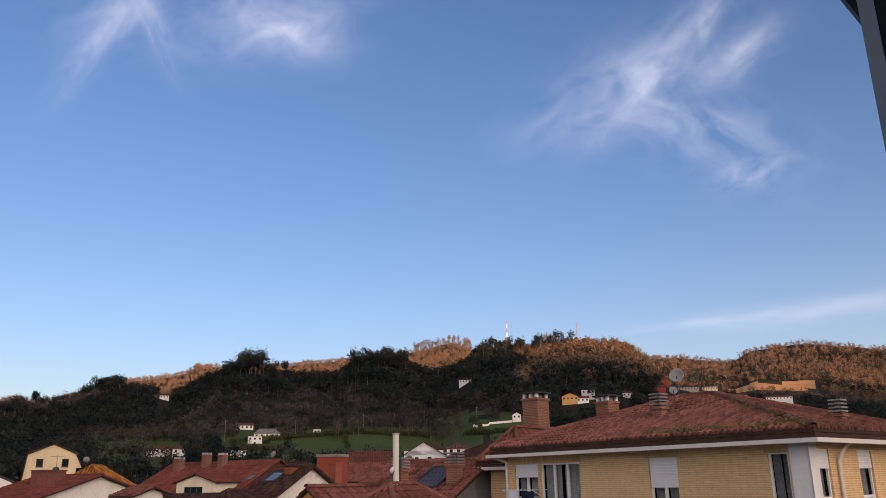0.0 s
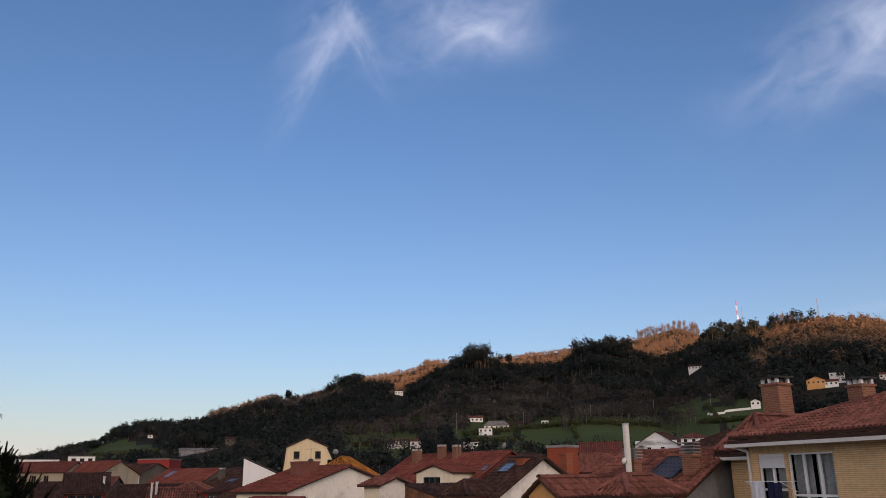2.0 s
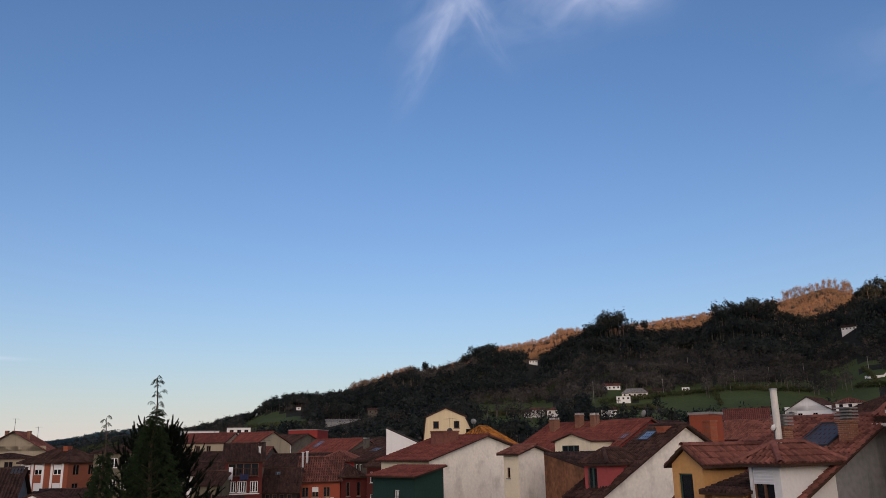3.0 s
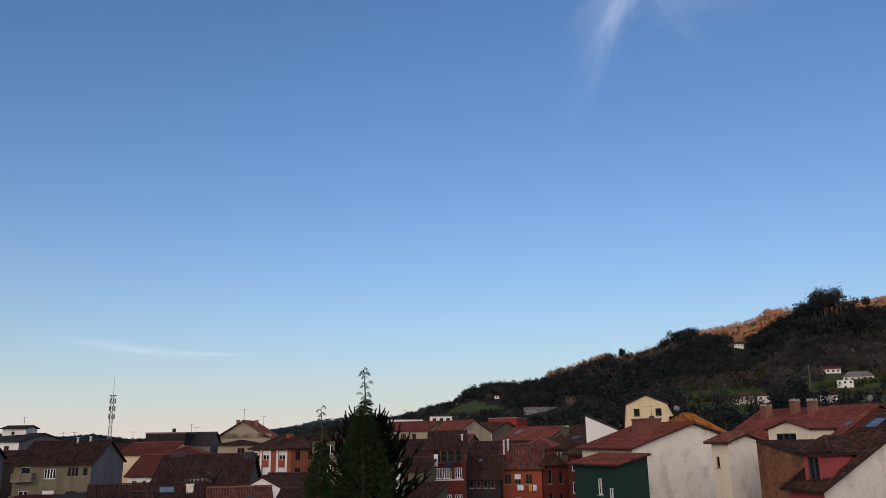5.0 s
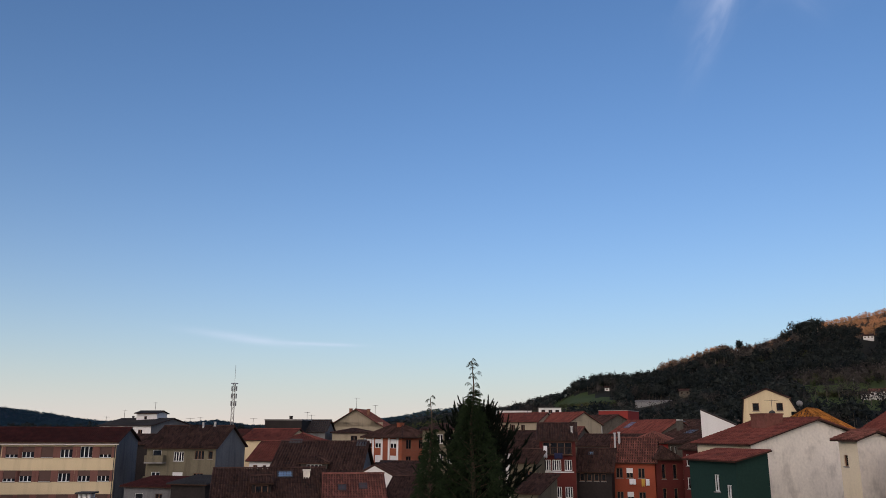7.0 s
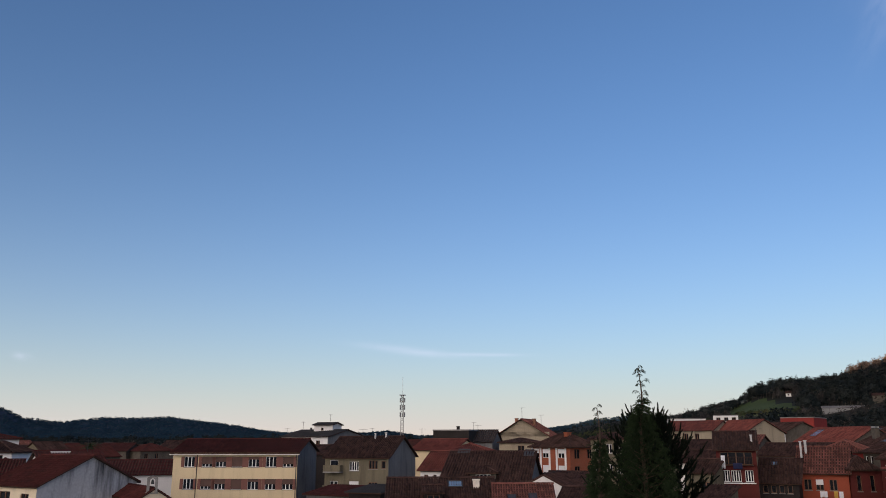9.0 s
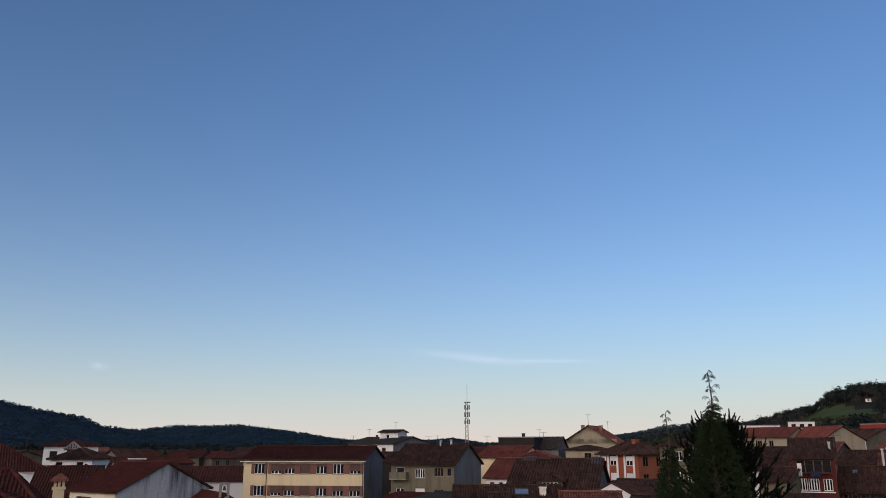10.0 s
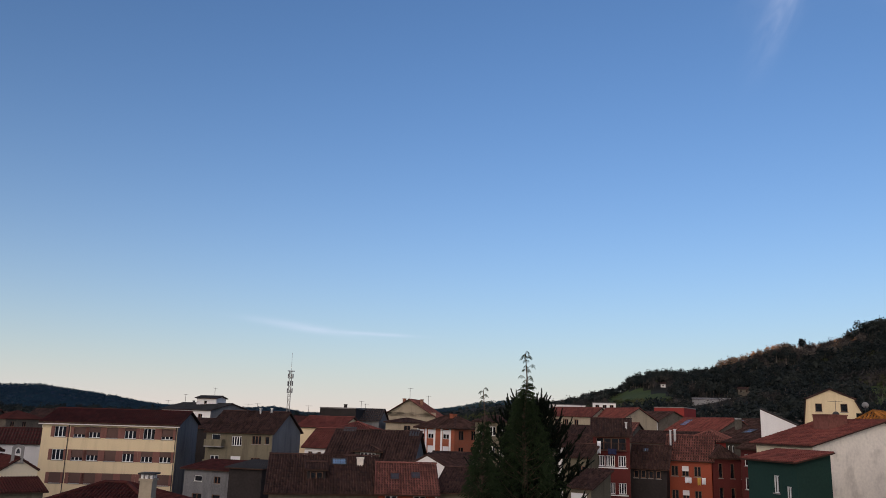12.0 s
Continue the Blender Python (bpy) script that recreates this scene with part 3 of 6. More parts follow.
        for p, q in pairs:
            ridge_caps(caps, p + Vector((0, 0, 0.05)), q + Vector((0, 0, 0.05)))
    elif roof == "shed":
        g = rise / depth
        slope((-o, -o, z1 - o * g + 0.1), (w + o, -o, z1 - o * g + 0.1), (w + o, depth + o * 0.3, zr + 0.1), (-o, depth + o * 0.3, zr + 0.1))
    elif roof == "shedl":
        g = rise / w
        slope((w + o * 0.3, -o * 0.2, z1 + 0.06), (w + o * 0.3, depth, z1 + 0.06), (0, depth, zr + 0.06), (0, -o * 0.2, zr + 0.06))
    else:
        deck.box(-0.08, -0.08, z1, w + 0.08, depth + 0.08, z1 + 0.22)
    rf = deck.move(base).to(pre + "roof", trim if tf else CONCRETE, top)
    if tf:
        tl = link("roof_tiles", [base @ p for p in tv], tf, tiles, rf if parent is None else top, "weathered barrel roof tiles")
        tl["kind"] = "stuff"
        if caps.f:
            caps.move(base).to("ridge_tiles", tiles, rf if parent is None else top)
    if gutter is not None:
        gt = Soup()
        g = 0.0 if roof in ("flat", "shedl", "y") else o
        gz = z1 - g * (rise / (depth / 2 if roof == "x" else min(w, depth) / 2)) + 0.02
        gz -= 0.16
        fa = Soup()
        gt.box(-o, -o - 0.12, gz - 0.12, w + o, -o, gz)
        fa.box(-o, -o - 0.03, gz, w + o, -o + 0.02, gz + 0.13)
        if roof == "hip":
            gt.box(w + o, -o - 0.12, gz - 0.12, w + o + 0.12, depth + o, gz)
            gt.box(-o - 0.12, -o - 0.12, gz - 0.12, -o, depth + o, gz)
            fa.box(w + o - 0.02, -o - 0.03, gz, w + o + 0.03, depth + o, gz + 0.13)
            fa.box(-o - 0.03, -o - 0.03, gz, -o + 0.02, depth + o, gz + 0.13)
        fa.move(base).to("fascia", DARKWOOD, top, "dark fascia board")
        gt.move(base).to("gutter", gutter, top, "pale painted gutter")
    for x, y, tz, cw, cm, cap in chims:
        # the stack starts inside the roof
        chimney(rf if parent is None else top, x, y, z1 - 0.3, EYE + tz, cw, cm, cap)
    for x, y, sw, sl_, glass in skylights:
        g = rise / (depth / 2 if roof == "x" else depth)
        z = z1 + y * g + 0.2
        sk = Soup()
        dz = sl_ * g
        sk.quad((x, y, z), (x + sw, y, z), (x + sw, y + sl_, z + dz), (x, y + sl_, z + dz))
        sk.move(base).to("skylight", glass, top, "glazed roof window")
        fr = Soup()
        for p, q in (((x, y, z), (x + sw, y, z)), ((x + sw, y, z), (x + sw, y + sl_, z + dz)), ((x + sw, y + sl_, z + dz), (x, y + sl_, z + dz)), ((x, y + sl_, z + dz), (x, y, z))):
            fr.bar(p, q, 0.06, 4)
        fr.move(base).to("skylight_frame", DARKMETAL, top)
    return top


def rows(k, xs, tops, w, h, styles):
    """Windows in rows: every x at every top, styles in turn."""
    out, i = [], 0
    for t in tops:
        for x in xs:
            out.append((k, x, t, w, h, styles[i % len(styles)]))
            i += 1
    return out

# ---- the land: a plain for the town, a wooded hill, a higher ridge behind, far hills, an unseen mountain added at the back to shade the town ----


def line(points, x):
    return float(np.interp(x, [p[0] for p in points], [p[1] for p in points]))


# crest heights by bearing: the near hill at 850 m and the ridge at 1500 m in degrees over the eye, far hills at 2700 m in metres
NEAR_RISE = ((-60, 1.7), (-34, 3), (-26, 4.2), (-20, 5.3), (-17.6, 6.2), (-16.5, 7.5), (-15, 8.6), (-12.4, 9.2), (-9, 8.9), (-6, 8.6), (-4, 8.3), (-2.5, 7.2), (-1, 6.9),
             (1, 7.8), (3, 8.1), (5, 7.9), (6, 7.2), (9, 7.3), (13, 7.3), (14.5, 7.1), (16, 6.1), (17.4, 5.5), (19.3, 5.95), (21.5, 6.1), (24.4, 5.35), (27.6, 4.85),
             (31, 3.7), (33, 3.25), (35, 3.3), (36.6, 2.95), (38.1, 2.05), (39.6, 1.7), (41.8, 1.15), (45, 0.7), (50, 0.2), (54, 0), (100, 0))
RIDGE_RISE = ((-60, 6.8), (-35, 7.5), (-31.4, 7.55), (-26.6, 8.5), (-23.4, 8.45), (-22, 7.65), (-18.5, 7.95), (-16, 8), (-10, 8.4), (-5, 8.8), (-3.7, 9.35), (-2.4, 9.85),
              (-0.7, 9.45), (0.7, 9.1), (5.5, 8.6), (9.5, 8.2), (12, 7.95), (14, 7.9), (15.7, 8), (16.5, 7.5), (19, 6.95), (21, 6.85), (23, 6.05), (24.4, 5.55), (26, 5.35),
              (27, 5.45), (29.4, 4.7), (30.8, 4.25), (32, 3.4), (35, 2.6), (38, 1.8), (41.8, 1.3), (46, 1.25), (48.5, 0.9), (50.7, 0.35), (54, 0), (100, 0))
NEAR = [(b, 850 * math.tan(radians(e))) for b, e in NEAR_RISE]
RIDGE = [(b, 1500 * math.tan(radians(e))) for b, e in RIDGE_RISE]
FAR = ((-60, 100), (30, 60), (44, 75), (48, 58), (51, 36), (56, 8), (60, 10), (62, 28), (64, 20), (69.7, 24), (72, 38), (74, 50), (77.2, 74), (79, 68), (82, 62), (84, 54),
       (86, 68), (87, 90), (89.4, 112), (92.5, 142), (98, 180))
# unseen mountain crest, shaped so that sun reaches only the upper slopes
SHADE_CREST = ((96, 160), (120, 160), (145, 300), (155, 385), (195, 398), (211.0, 402), (211.8, 380), (214, 372), (216, 350), (222, 345), (232, 320), (255, 250), (300, 170))


def land(b, r):
    """The height of the ground at a bearing and a distance."""
    if 98 < b < 300:
        t = min(max((r - 1200) / 2300, 0), 1)
        return (EYE + line(SHADE_CREST, b)) * t * t * (3 - 2 * t)
    if b >= 300:
        b -= 360
    zn, zr, zf = EYE + line(NEAR, b), EYE + line(RIDGE, b), EYE + line(FAR, b)
    if r < 290:
        z = 0.0
    elif r < 850:
        t = (r - 290) / 560
        z = max(zn, 0) * (0.55 * t + 0.45 * t * t)
    elif r < 1500:
        t = (r - 850) / 650
        z = zn + (zr - zn) * t - 14 * math.sin(math.pi * t)
    elif r < 2700:
        t = (r - 1500) / 1200
        z = zr * (1 - t) ** 2 * 0.9 + zf * t * t
        z = zr + (z - zr) * min(1, t * 8)
    else:
        z = zf * max(0.1, 1 - (r - 2700) / 1200)
    rough = min(max((r - 330) / 300, 0), 1)
    p = at(b, r)
    z += rough * (6 * noise.noise(p * 0.006) + 3 * noise.noise(p * 0.02)) * min(1, z / 60)
    return z


GRASS = mat("meadow_grass", (0.046, 0.070, 0.024), 0.3, 0.5, 0.03, 0.95, 0.4, stain=0.35, stain_colour=(0.06, 0.055, 0.025))
SCRUB = mat("wooded_hillside", (0.016, 0.017, 0.0125), 0.5, 0.25, 0.02, 0.97, 0.5, stain=0.5, stain_colour=(0.045, 0.035, 0.024))
EARTH = mat("quarry_earth", (0.42, 0.22, 0.10), 0.3, 0.2, 0.03, 0.95, 0.5, stain=0.8, stain_colour=(0.2, 0.1, 0.05))
TOWN = mat("town_ground", (0.10, 0.095, 0.09), 0.3, 0.8, 0.05, 0.92, 0.3)
# blue of the distance haze is mixed into this ground colour
HAZED_FARWOOD = mat("far_forest", (0.010, 0.027, 0.056), 0.5, 0.1, 0.01, 0.97, 0.5)


def patch(b, r, s=0.004, o=0.0):
    p = at(b, r) * s
    return noise.noise(Vector((p.x, p.y, o))) + 0.5 * noise.noise(Vector((p.x * 3, p.y * 3, o + 7)))


def in_field(b, r, z):
    """Meadows on the lower slope."""
    el = math.degrees(math.atan2(z - EYE, r))
    n = noise.noise(Vector((b * 0.35, el * 1.3, 3.0)))
    m = noise.noise(Vector((b * 0.9, el * 2.0, 11.0)))
    if -9.5 < b < -0.8 and 1.0 < el < 4.7 + 0.35 * n - 0.12 * abs(b + 5) and m < 0.35:
        return True
    if -0.8 <= b < 8 and 1.0 < el < 3.72 + 0.2 * n:
        return True
    if 8 <= b < 13.9 and 1.0 < el < 3.5 + 0.3 * n and m < 0.3:
        return True
    if 16.0 < b < 21.8 and 1.0 < el < 2.85 + 0.15 * n:
        return True
    if 6.3 < b < 9.6 and 7.2 < el < 8.2:
        return True
    if 33.9 < b < 38.2 and 1.1 < el < 2.65 - 0.3 * abs(b - 36.2):
        return True
    return False


def build_land():
    bearings = list(np.arange(-44, 98.01, 0.5)) + list(np.arange(100, 190, 2.5)) + list(np.arange(190, 204, 2.0)) + list(np.arange(204, 224, 0.5)) + list(np.arange(224, 316, 3.0))
    radii = [0, 20, 60, 120, 200, 290] + list(range(315, 860, 22)) + list(range(860, 1560, 40)) + [1600, 1700, 1850, 2050, 2300, 2500, 2620, 2700, 2800, 3000, 3250, 3500, 4000]
    verts, faces, kinds = [], [], []
    nb = len(bearings)
    for r in radii:
        for b in bearings:
            p = at(b, r)
            p.z = land(float(b), float(r)) - (0.02 if r < 290 else 0)
            verts.append(p)
    for i in range(len(radii) - 1):
        for j in range(nb):
            k = (j + 1) % nb
            if i == 0:
                faces.append((j, nb + j, nb + k)[::-1])
            else:
                faces.append((i * nb + j, i * nb + k, (i + 1) * nb + k, (i + 1) * nb + j))
            b, r = float(bearings[j]), (radii[i] + radii[i + 1]) / 2
            z = verts[i * nb + j].z
            if r < 300:
                kinds.append(3)
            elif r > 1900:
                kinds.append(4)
            elif -27.4 + 1.0 * patch(b, r, 0.02) < b < -21.8 + 0.8 * patch(b, r, 0.03, 3) and 1030 + 30 * patch(b, r, 0.02, 5) < r < 1130 + 70 * patch(b, r, 0.012):
                kinds.append(2)
            elif r < 850 and in_field(b, r, z):
                kinds.append(0)
            else:
                kinds.append(1)
    me = bpy.data.meshes.new("ground")
    me.from_pydata(verts, [], faces)
    for m in (GRASS, SCRUB, EARTH, TOWN, HAZED_FARWOOD):
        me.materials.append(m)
    me.polygons.foreach_set("material_index", kinds)
    me.polygons.foreach_set("use_smooth", [True] * len(faces))
    tagged(new("ground", me), "town ground, green meadows and wooded hills under dusk light", "ground", kind="structure")


build_land()

# ---- woods: crowns of many small leaf clumps, one sheet of stuff per kind ----


def leaf_mat(name, one, two, tree=0.09, vary=0.55):
    """Foliage whose colour changes from tree to tree and from stand to stand, with a little change from clump to clump."""
    m = mat(name, one, vary, tree, 0.012, 0.95, 0.0, per_piece=0.3)
    n, l = m.node_tree.nodes, m.node_tree.links
    mul = n["Principled BSDF"].inputs["Base Color"].links[0].from_node
    tc = n.new("ShaderNodeTexCoord")
    hue = n.new("ShaderNodeTexNoise")
    hue.inputs["Scale"].default_value, hue.inputs["Detail"].default_value = tree * 0.6, 3
    l.new(tc.outputs["Object"], hue.inputs["Vector"])
    step = n.new("ShaderNodeMapRange")
    step.inputs["From Min"].default_value, step.inputs["From Max"].default_value = 0.42, 0.6
    l.new(hue.outputs["Fac"], step.inputs["Value"])
    pick = n.new("ShaderNodeMix")
    pick.data_type = "RGBA"
    pick.inputs[6].default_value, pick.inputs[7].default_value = (*one, 1), (*two, 1)
    l.new(step.outputs[0], pick.inputs["Factor"])
    l.new(pick.outputs[2], mul.inputs[6])
    return m


LEAF_DARK = leaf_mat("dark_evergreen_leaves", (0.011, 0.017, 0.018), (0.025, 0.031, 0.028))
LEAF_GREEN = leaf_mat("green_leaves", (0.036, 0.050, 0.020), (0.062, 0.066, 0.030), 0.12)
LEAF_BARE = leaf_mat("bare_winter_twigs", (0.027, 0.027, 0.027), (0.066, 0.058, 0.053), 0.05)
LEAF_RUST = leaf_mat("russet_woodland", (0.16, 0.102, 0.072), (0.125, 0.088, 0.06), 0.05, 0.3)
# far leaves carry the blue distance haze in both their colours
LEAF_HAZED = leaf_mat("far_forest_leaves", (0.011, 0.035, 0.060), (0.015, 0.043, 0.067), 0.03, 0.3)
BARK = mat("pale_bark", (0.13, 0.115, 0.10), 0.3, 2, 0.3, 0.95, 0.2)
rng = np.random.default_rng(5)


def wood(name, label, spots, material, tall, spread, clumps, leaf, bare=0.35, girth=1.0):
    """Many trees as one sheet: each has a thin trunk and a crown of small triangles, thicker towards the top."""
    n = len(spots)
    if not n:
        return
    pts = np.array(spots, float)
    h = tall * rng.uniform(0.65, 1.25, n)
    wd = spread * rng.uniform(0.7, 1.3, n)
    c = clumps
    # clump centres within an uneven egg
    v = rng.normal(size=(n, c, 3))
    v /= np.linalg.norm(v, axis=2, keepdims=True)
    v *= rng.uniform(0.35, 1.0, (n, c, 1)) ** 0.5
    lobes = 0.7 + 0.45 * np.sin(v[..., :1] * 4 + rng.uniform(0, 6, (n, 1, 1))) * np.cos(v[..., 1:2] * 4 + rng.uniform(0, 6, (n, 1, 1)))
    v *= lobes
    cen = np.empty((n, c, 3))
    cen[..., 0] = pts[:, None, 0] + v[..., 0] * wd[:, None]
    cen[..., 1] = pts[:, None, 1] + v[..., 1] * wd[:, None]
    mid = h * (bare + (1 - bare) / 2)
    cen[..., 2] = pts[:, None, 2] + mid[:, None] + v[..., 2] * (h * (1 - bare) / 2)[:, None]
    # each clump lies across its own way outwards, loosely
    out = v * np.array([1.0, 1.0, 1.3]) + rng.normal(size=(n, c, 3)) * 0.3
    out /= np.linalg.norm(out, axis=2, keepdims=True) + 1e-6
    tri = rng.normal(size=(n, c, 3, 3)) * leaf
    tri -= 0.75 * (tri * out[:, :, None, :]).sum(-1, keepdims=True) * out[:, :, None, :]
    tri += cen[:, :, None, :]
    turn = (np.cross(tri[:, :, 1] - tri[:, :, 0], tri[:, :, 2] - tri[:, :, 0]) * out).sum(-1) < 0
    tri[turn] = tri[turn][:, ::-1]
    tv = tri.reshape(-1, 3)
    # trunks: two crossed slivers
    tr = np.empty((n, 6, 3))
    for k, (dx, dy) in enumerate(((0.18, 0), (-0.09, 0.16), (-0.09, -0.16))):
        dx, dy = dx * girth, dy * girth
        tr[:, k] = pts + np.array([dx, dy, -1.0])
        tr[:, k + 3] = pts + np.stack([np.full(n, dx * 0.4), np.full(n, dy * 0.4), mid], -1)
    for suffix, arr, size, m in (("leaves", tv, 3, material), ("trunks", None, 4, BARK)):
        me = bpy.data.meshes.new(name + "_" + suffix)
        if arr is not None:
            k = len(arr)
            me.vertices.add(k)
            me.vertices.foreach_set("co", arr.ravel())
            idx = np.arange(k)
        else:
            k = n * 6
            me.vertices.add(k)
            me.vertices.foreach_set("co", tr.ravel())
            q = np.array([[0, 1, 4, 3], [1, 2, 5, 4], [2, 0, 3, 5]])
            idx = (q[None] + 6 * np.arange(n)[:, None, None]).ravel()
        me.loops.add(len(idx))
        me.loops.foreach_set("vertex_index", idx)
        f = len(idx) // size
        me.polygons.add(f)
        me.polygons.foreach_set("loop_start", np.arange(f) * size)
        me.polygons.foreach_set("loop_total", np.full(f, size))
        me.materials.append(m)
        me.update()
        me.validate()
        if suffix == "leaves":
            top = tagged(new(name, me), label, "woodland", kind="stuff")
        else:
            ob = new("trunks", me)
            ob.parent = top
            ob["kind"] = "stuff"


CLEARINGS = []


def clear(b, r, z):
    """True where trees would stand on or right before a house on the slope."""
    el = math.degrees(math.atan2(z - EYE, r))
    return any(abs(b - cb) < cw and ce - 1.35 < el < ce + 0.25 for cb, ce, cw in CLEARINGS)


for cb, ce, cw in ((17.4, 1.95, 1.1), (12.3, 3.75, 0.5), (10.75, 3.05, 0.95), (11.6, 2.75, 0.5), (17.75, 5.6, 0.55), (-3.3, 6.7, 0.6), (-6.95, 4.05, 0.4), (-8.85, 4.55, 0.5), (-11.4, 5.2, 1.3), (-14.9, 5.5, 0.4),
                   (-17.3, 6.0, 0.6), (-19.6, 5.75, 1.6), (-22.4, 5.1, 0.5), (-24.7, 4.7, 1.1), (31.5, 1.75, 1.4), (29.4, 2.2, 0.5), (34.65, 2.75, 0.4), (-5.2, 3.95, 1.6), (36.5, 2.3, 2.0), (19.5, 2.4, 2.0)):
    CLEARINGS.append((cb, ce, cw))


def scatter(count, b0, b1, r0, r1, keep, step=1.0):
    out = []
    while count > 0:
        count -= 1
        b, r = rng.uniform(b0, b1), math.sqrt(rng.uniform(r0 * r0, r1 * r1))
        z = land(b, r)
        if not clear(b, r, z) and keep(b, r, z):
            p = at(b, r, z)
            out.append((p.x, p.y, p.z))
    return out


def no_quarry(b, r):
    return not (-27.4 < b < -21.4 and 1000 < r < 1150)




def rise_of(r, z):
    return math.degrees(math.atan2(z - EYE, r))


def bare_belt(b, r, z):
    """How far leafless trees take over: a belt over the meadows, and stands higher up."""
    e = rise_of(r, z)
    return 0.25 * math.exp(-((e - 4.4) / 0.7) ** 2) * (1 if b < 13 else 0.4) - (0.2 if e > 5.8 else 0.0) + patch(b, r, 0.006, 2)


wood("dark_woods", "dark evergreen woodland covering the hillside", scatter(8500, -36, 46, 400, 930, lambda b, r, z: not in_field(b, r, z) and z > 4 and bare_belt(b, r, z) < 0.05), LEAF_DARK, 12.5, 4.4, 90, 0.95, 0.12)
wood("bare_woods", "leafless brown winter trees on the hillside", scatter(9500, -36, 46, 370, 900, lambda b, r, z: not in_field(b, r, z) and z > 3 and bare_belt(b, r, z) > -0.12), LEAF_BARE, 9.5, 4.2, 75, 0.7, 0.0, 0.6)
wood("green_hedges", "green hedges and bushes along the meadows", scatter(7000, -36, 50, 300, 820, lambda b, r, z: z > 1 and (patch(b, r, 0.012, 4) > 0.42 or (not in_field(b, r, z) and patch(b, r, 0.012, 9) > 0.1))), LEAF_GREEN, 4.5, 2.8, 60, 0.6, 0.0)
wood("russet_woods", "russet autumn woodland on the upper ridge", scatter(13000, -38, 36, 960, 1560, lambda b, r, z: no_quarry(b, r)), LEAF_RUST, 10, 3.8, 44, 0.75, 0.1)
wood("russet_crest", "russet trees on the sunlit hilltop", scatter(1700, -17, -7, 620, 900, lambda b, r, z: rise_of(r, z) > 6.6), LEAF_RUST, 12, 4.4, 80, 1.0, 0.15)
wood("ridge_pines", "dark pines scattered through the russet ridge", scatter(1500, -38, -16, 1000, 1400, lambda b, r, z: no_quarry(b, r) and patch(b, r, 0.007, 6) > 0.2), LEAF_DARK, 15, 4.5, 60, 1.1, 0.1)
wood("far_forest", "far forest on the distant hills, haze blue put into its colour", scatter(12000, 44, 97, 1850, 2780, lambda b, r, z: z > 8), LEAF_HAZED, 8, 7, 32, 1.6, 0.0)
wood("valley_trees", "dark trees in the valley beyond the town", scatter(5200, 28, 96, 330, 1700, lambda b, r, z: b > 46 or r < 420), LEAF_DARK, 7.0, 4.5, 45, 1.0, 0.0)

# hedgerows that part the meadows: (bearing from, to, rise from, to)
hedge = []
for b0, b1, e0, e1 in ((8.4, 13.2, 3.15, 2.75), (4.9, 8.2, 3.35, 3.2), (-0.6, 4.6, 3.1, 3.45), (5.1, 5.6, 2.4, 3.6), (-8.4, -3.2, 3.45, 3.2), (16.4, 21.0, 2.25, 2.15), (-4.6, -3.8, 3.2, 4.4), (34.0, 38.0, 1.75, 1.55), (9.0, 12.6, 2.3, 2.35)):
    k = int(abs(b1 - b0) * 14 + abs(e1 - e0) * 10)
    for i in range(k):
        b, e = b0 + (b1 - b0) * i / k + rng.normal() * 0.03, e0 + (e1 - e0) * i / k + rng.normal() * 0.03
        r = 300.0
        while r < 840 and rise_of(r, land(b, r)) < e:
            r += 4.0
        q = at(b, r, land(b, r))
        hedge.append((q.x, q.y, q.z))
wood("field_hedges", "dark hedgerows that part the meadows", hedge, LEAF_GREEN, 3.6, 2.2, 60, 0.5, 0.0)


def stand(name, label, groups, material, clumps, leaf, bare, girth=1.0):
    """Tall trees along the skyline: (bearing from, to, distance, how many, height, spread)."""
    for k, (b0, b1, r, n, tall, spread) in enumerate(groups):
        spots = []
        for i in range(n):
            b, d = rng.uniform(b0, b1), r + rng.uniform(-18, 18)
            p = at(b, d, land(b, d))
            spots.append((p.x, p.y, p.z))
        wood(name, label, spots, material, tall, spread, clumps, leaf, bare, girth)


stand("tall_pines", "tall dark pines on the hill crest", ((11.2, 12.9, 845, 40, 28, 8), (12.7, 13.9, 835, 20, 20, 7), (9.2, 10.9, 835, 9, 17, 6), (1.0, 4.95, 838, 75, 24, 6), (-7.6, -4.1, 845, 36, 19, 5.5), (-11.2, -8.4, 850, 14, 20, 5),
      (20.4, 22.2, 850, 16, 17, 6), (25.6, 25.75, 850, 2, 15, 3.5), (14.0, 17.0, 800, 26, 12, 5), (5.2, 8.0, 800, 14, 11, 5)), LEAF_DARK, 170, 0.95, 0.42, 2.4)
stand("slope_pines", "stands of dark pines with bare pale stems", ((0.2, 5.6, 770, 60, 20, 5), (9.8, 13.8, 760, 70, 18, 5), (-8.0, -3.5, 770, 60, 18, 5), (-15.0, -9.0, 700, 50, 16, 5), (26.0, 33.0, 760, 40, 13, 5)), LEAF_DARK, 110, 0.95, 0.45, 2.0)
stand("shoulder_trees", "dense dark trees on the lower shoulder of the hill", ((33.0, 37.0, 830, 90, 10, 5), (37.0, 43.0, 835, 90, 8, 5), (30, 34, 840, 35, 8, 5)), LEAF_DARK, 130, 0.95, 0.05)
stand("tall_eucalyptus", "tall sunlit eucalyptus trees on the hill crest", ((-4.0, 0.4, 1480, 60, 22, 4.5), (-10.6, -8.0, 862, 14, 21, 3.2), (-16.6, -13.4, 850, 26, 16, 3.4), (26.3, 31.0, 880, 70, 14, 3.6)), LEAF_RUST, 110, 0.7, 0.35, 2.4)
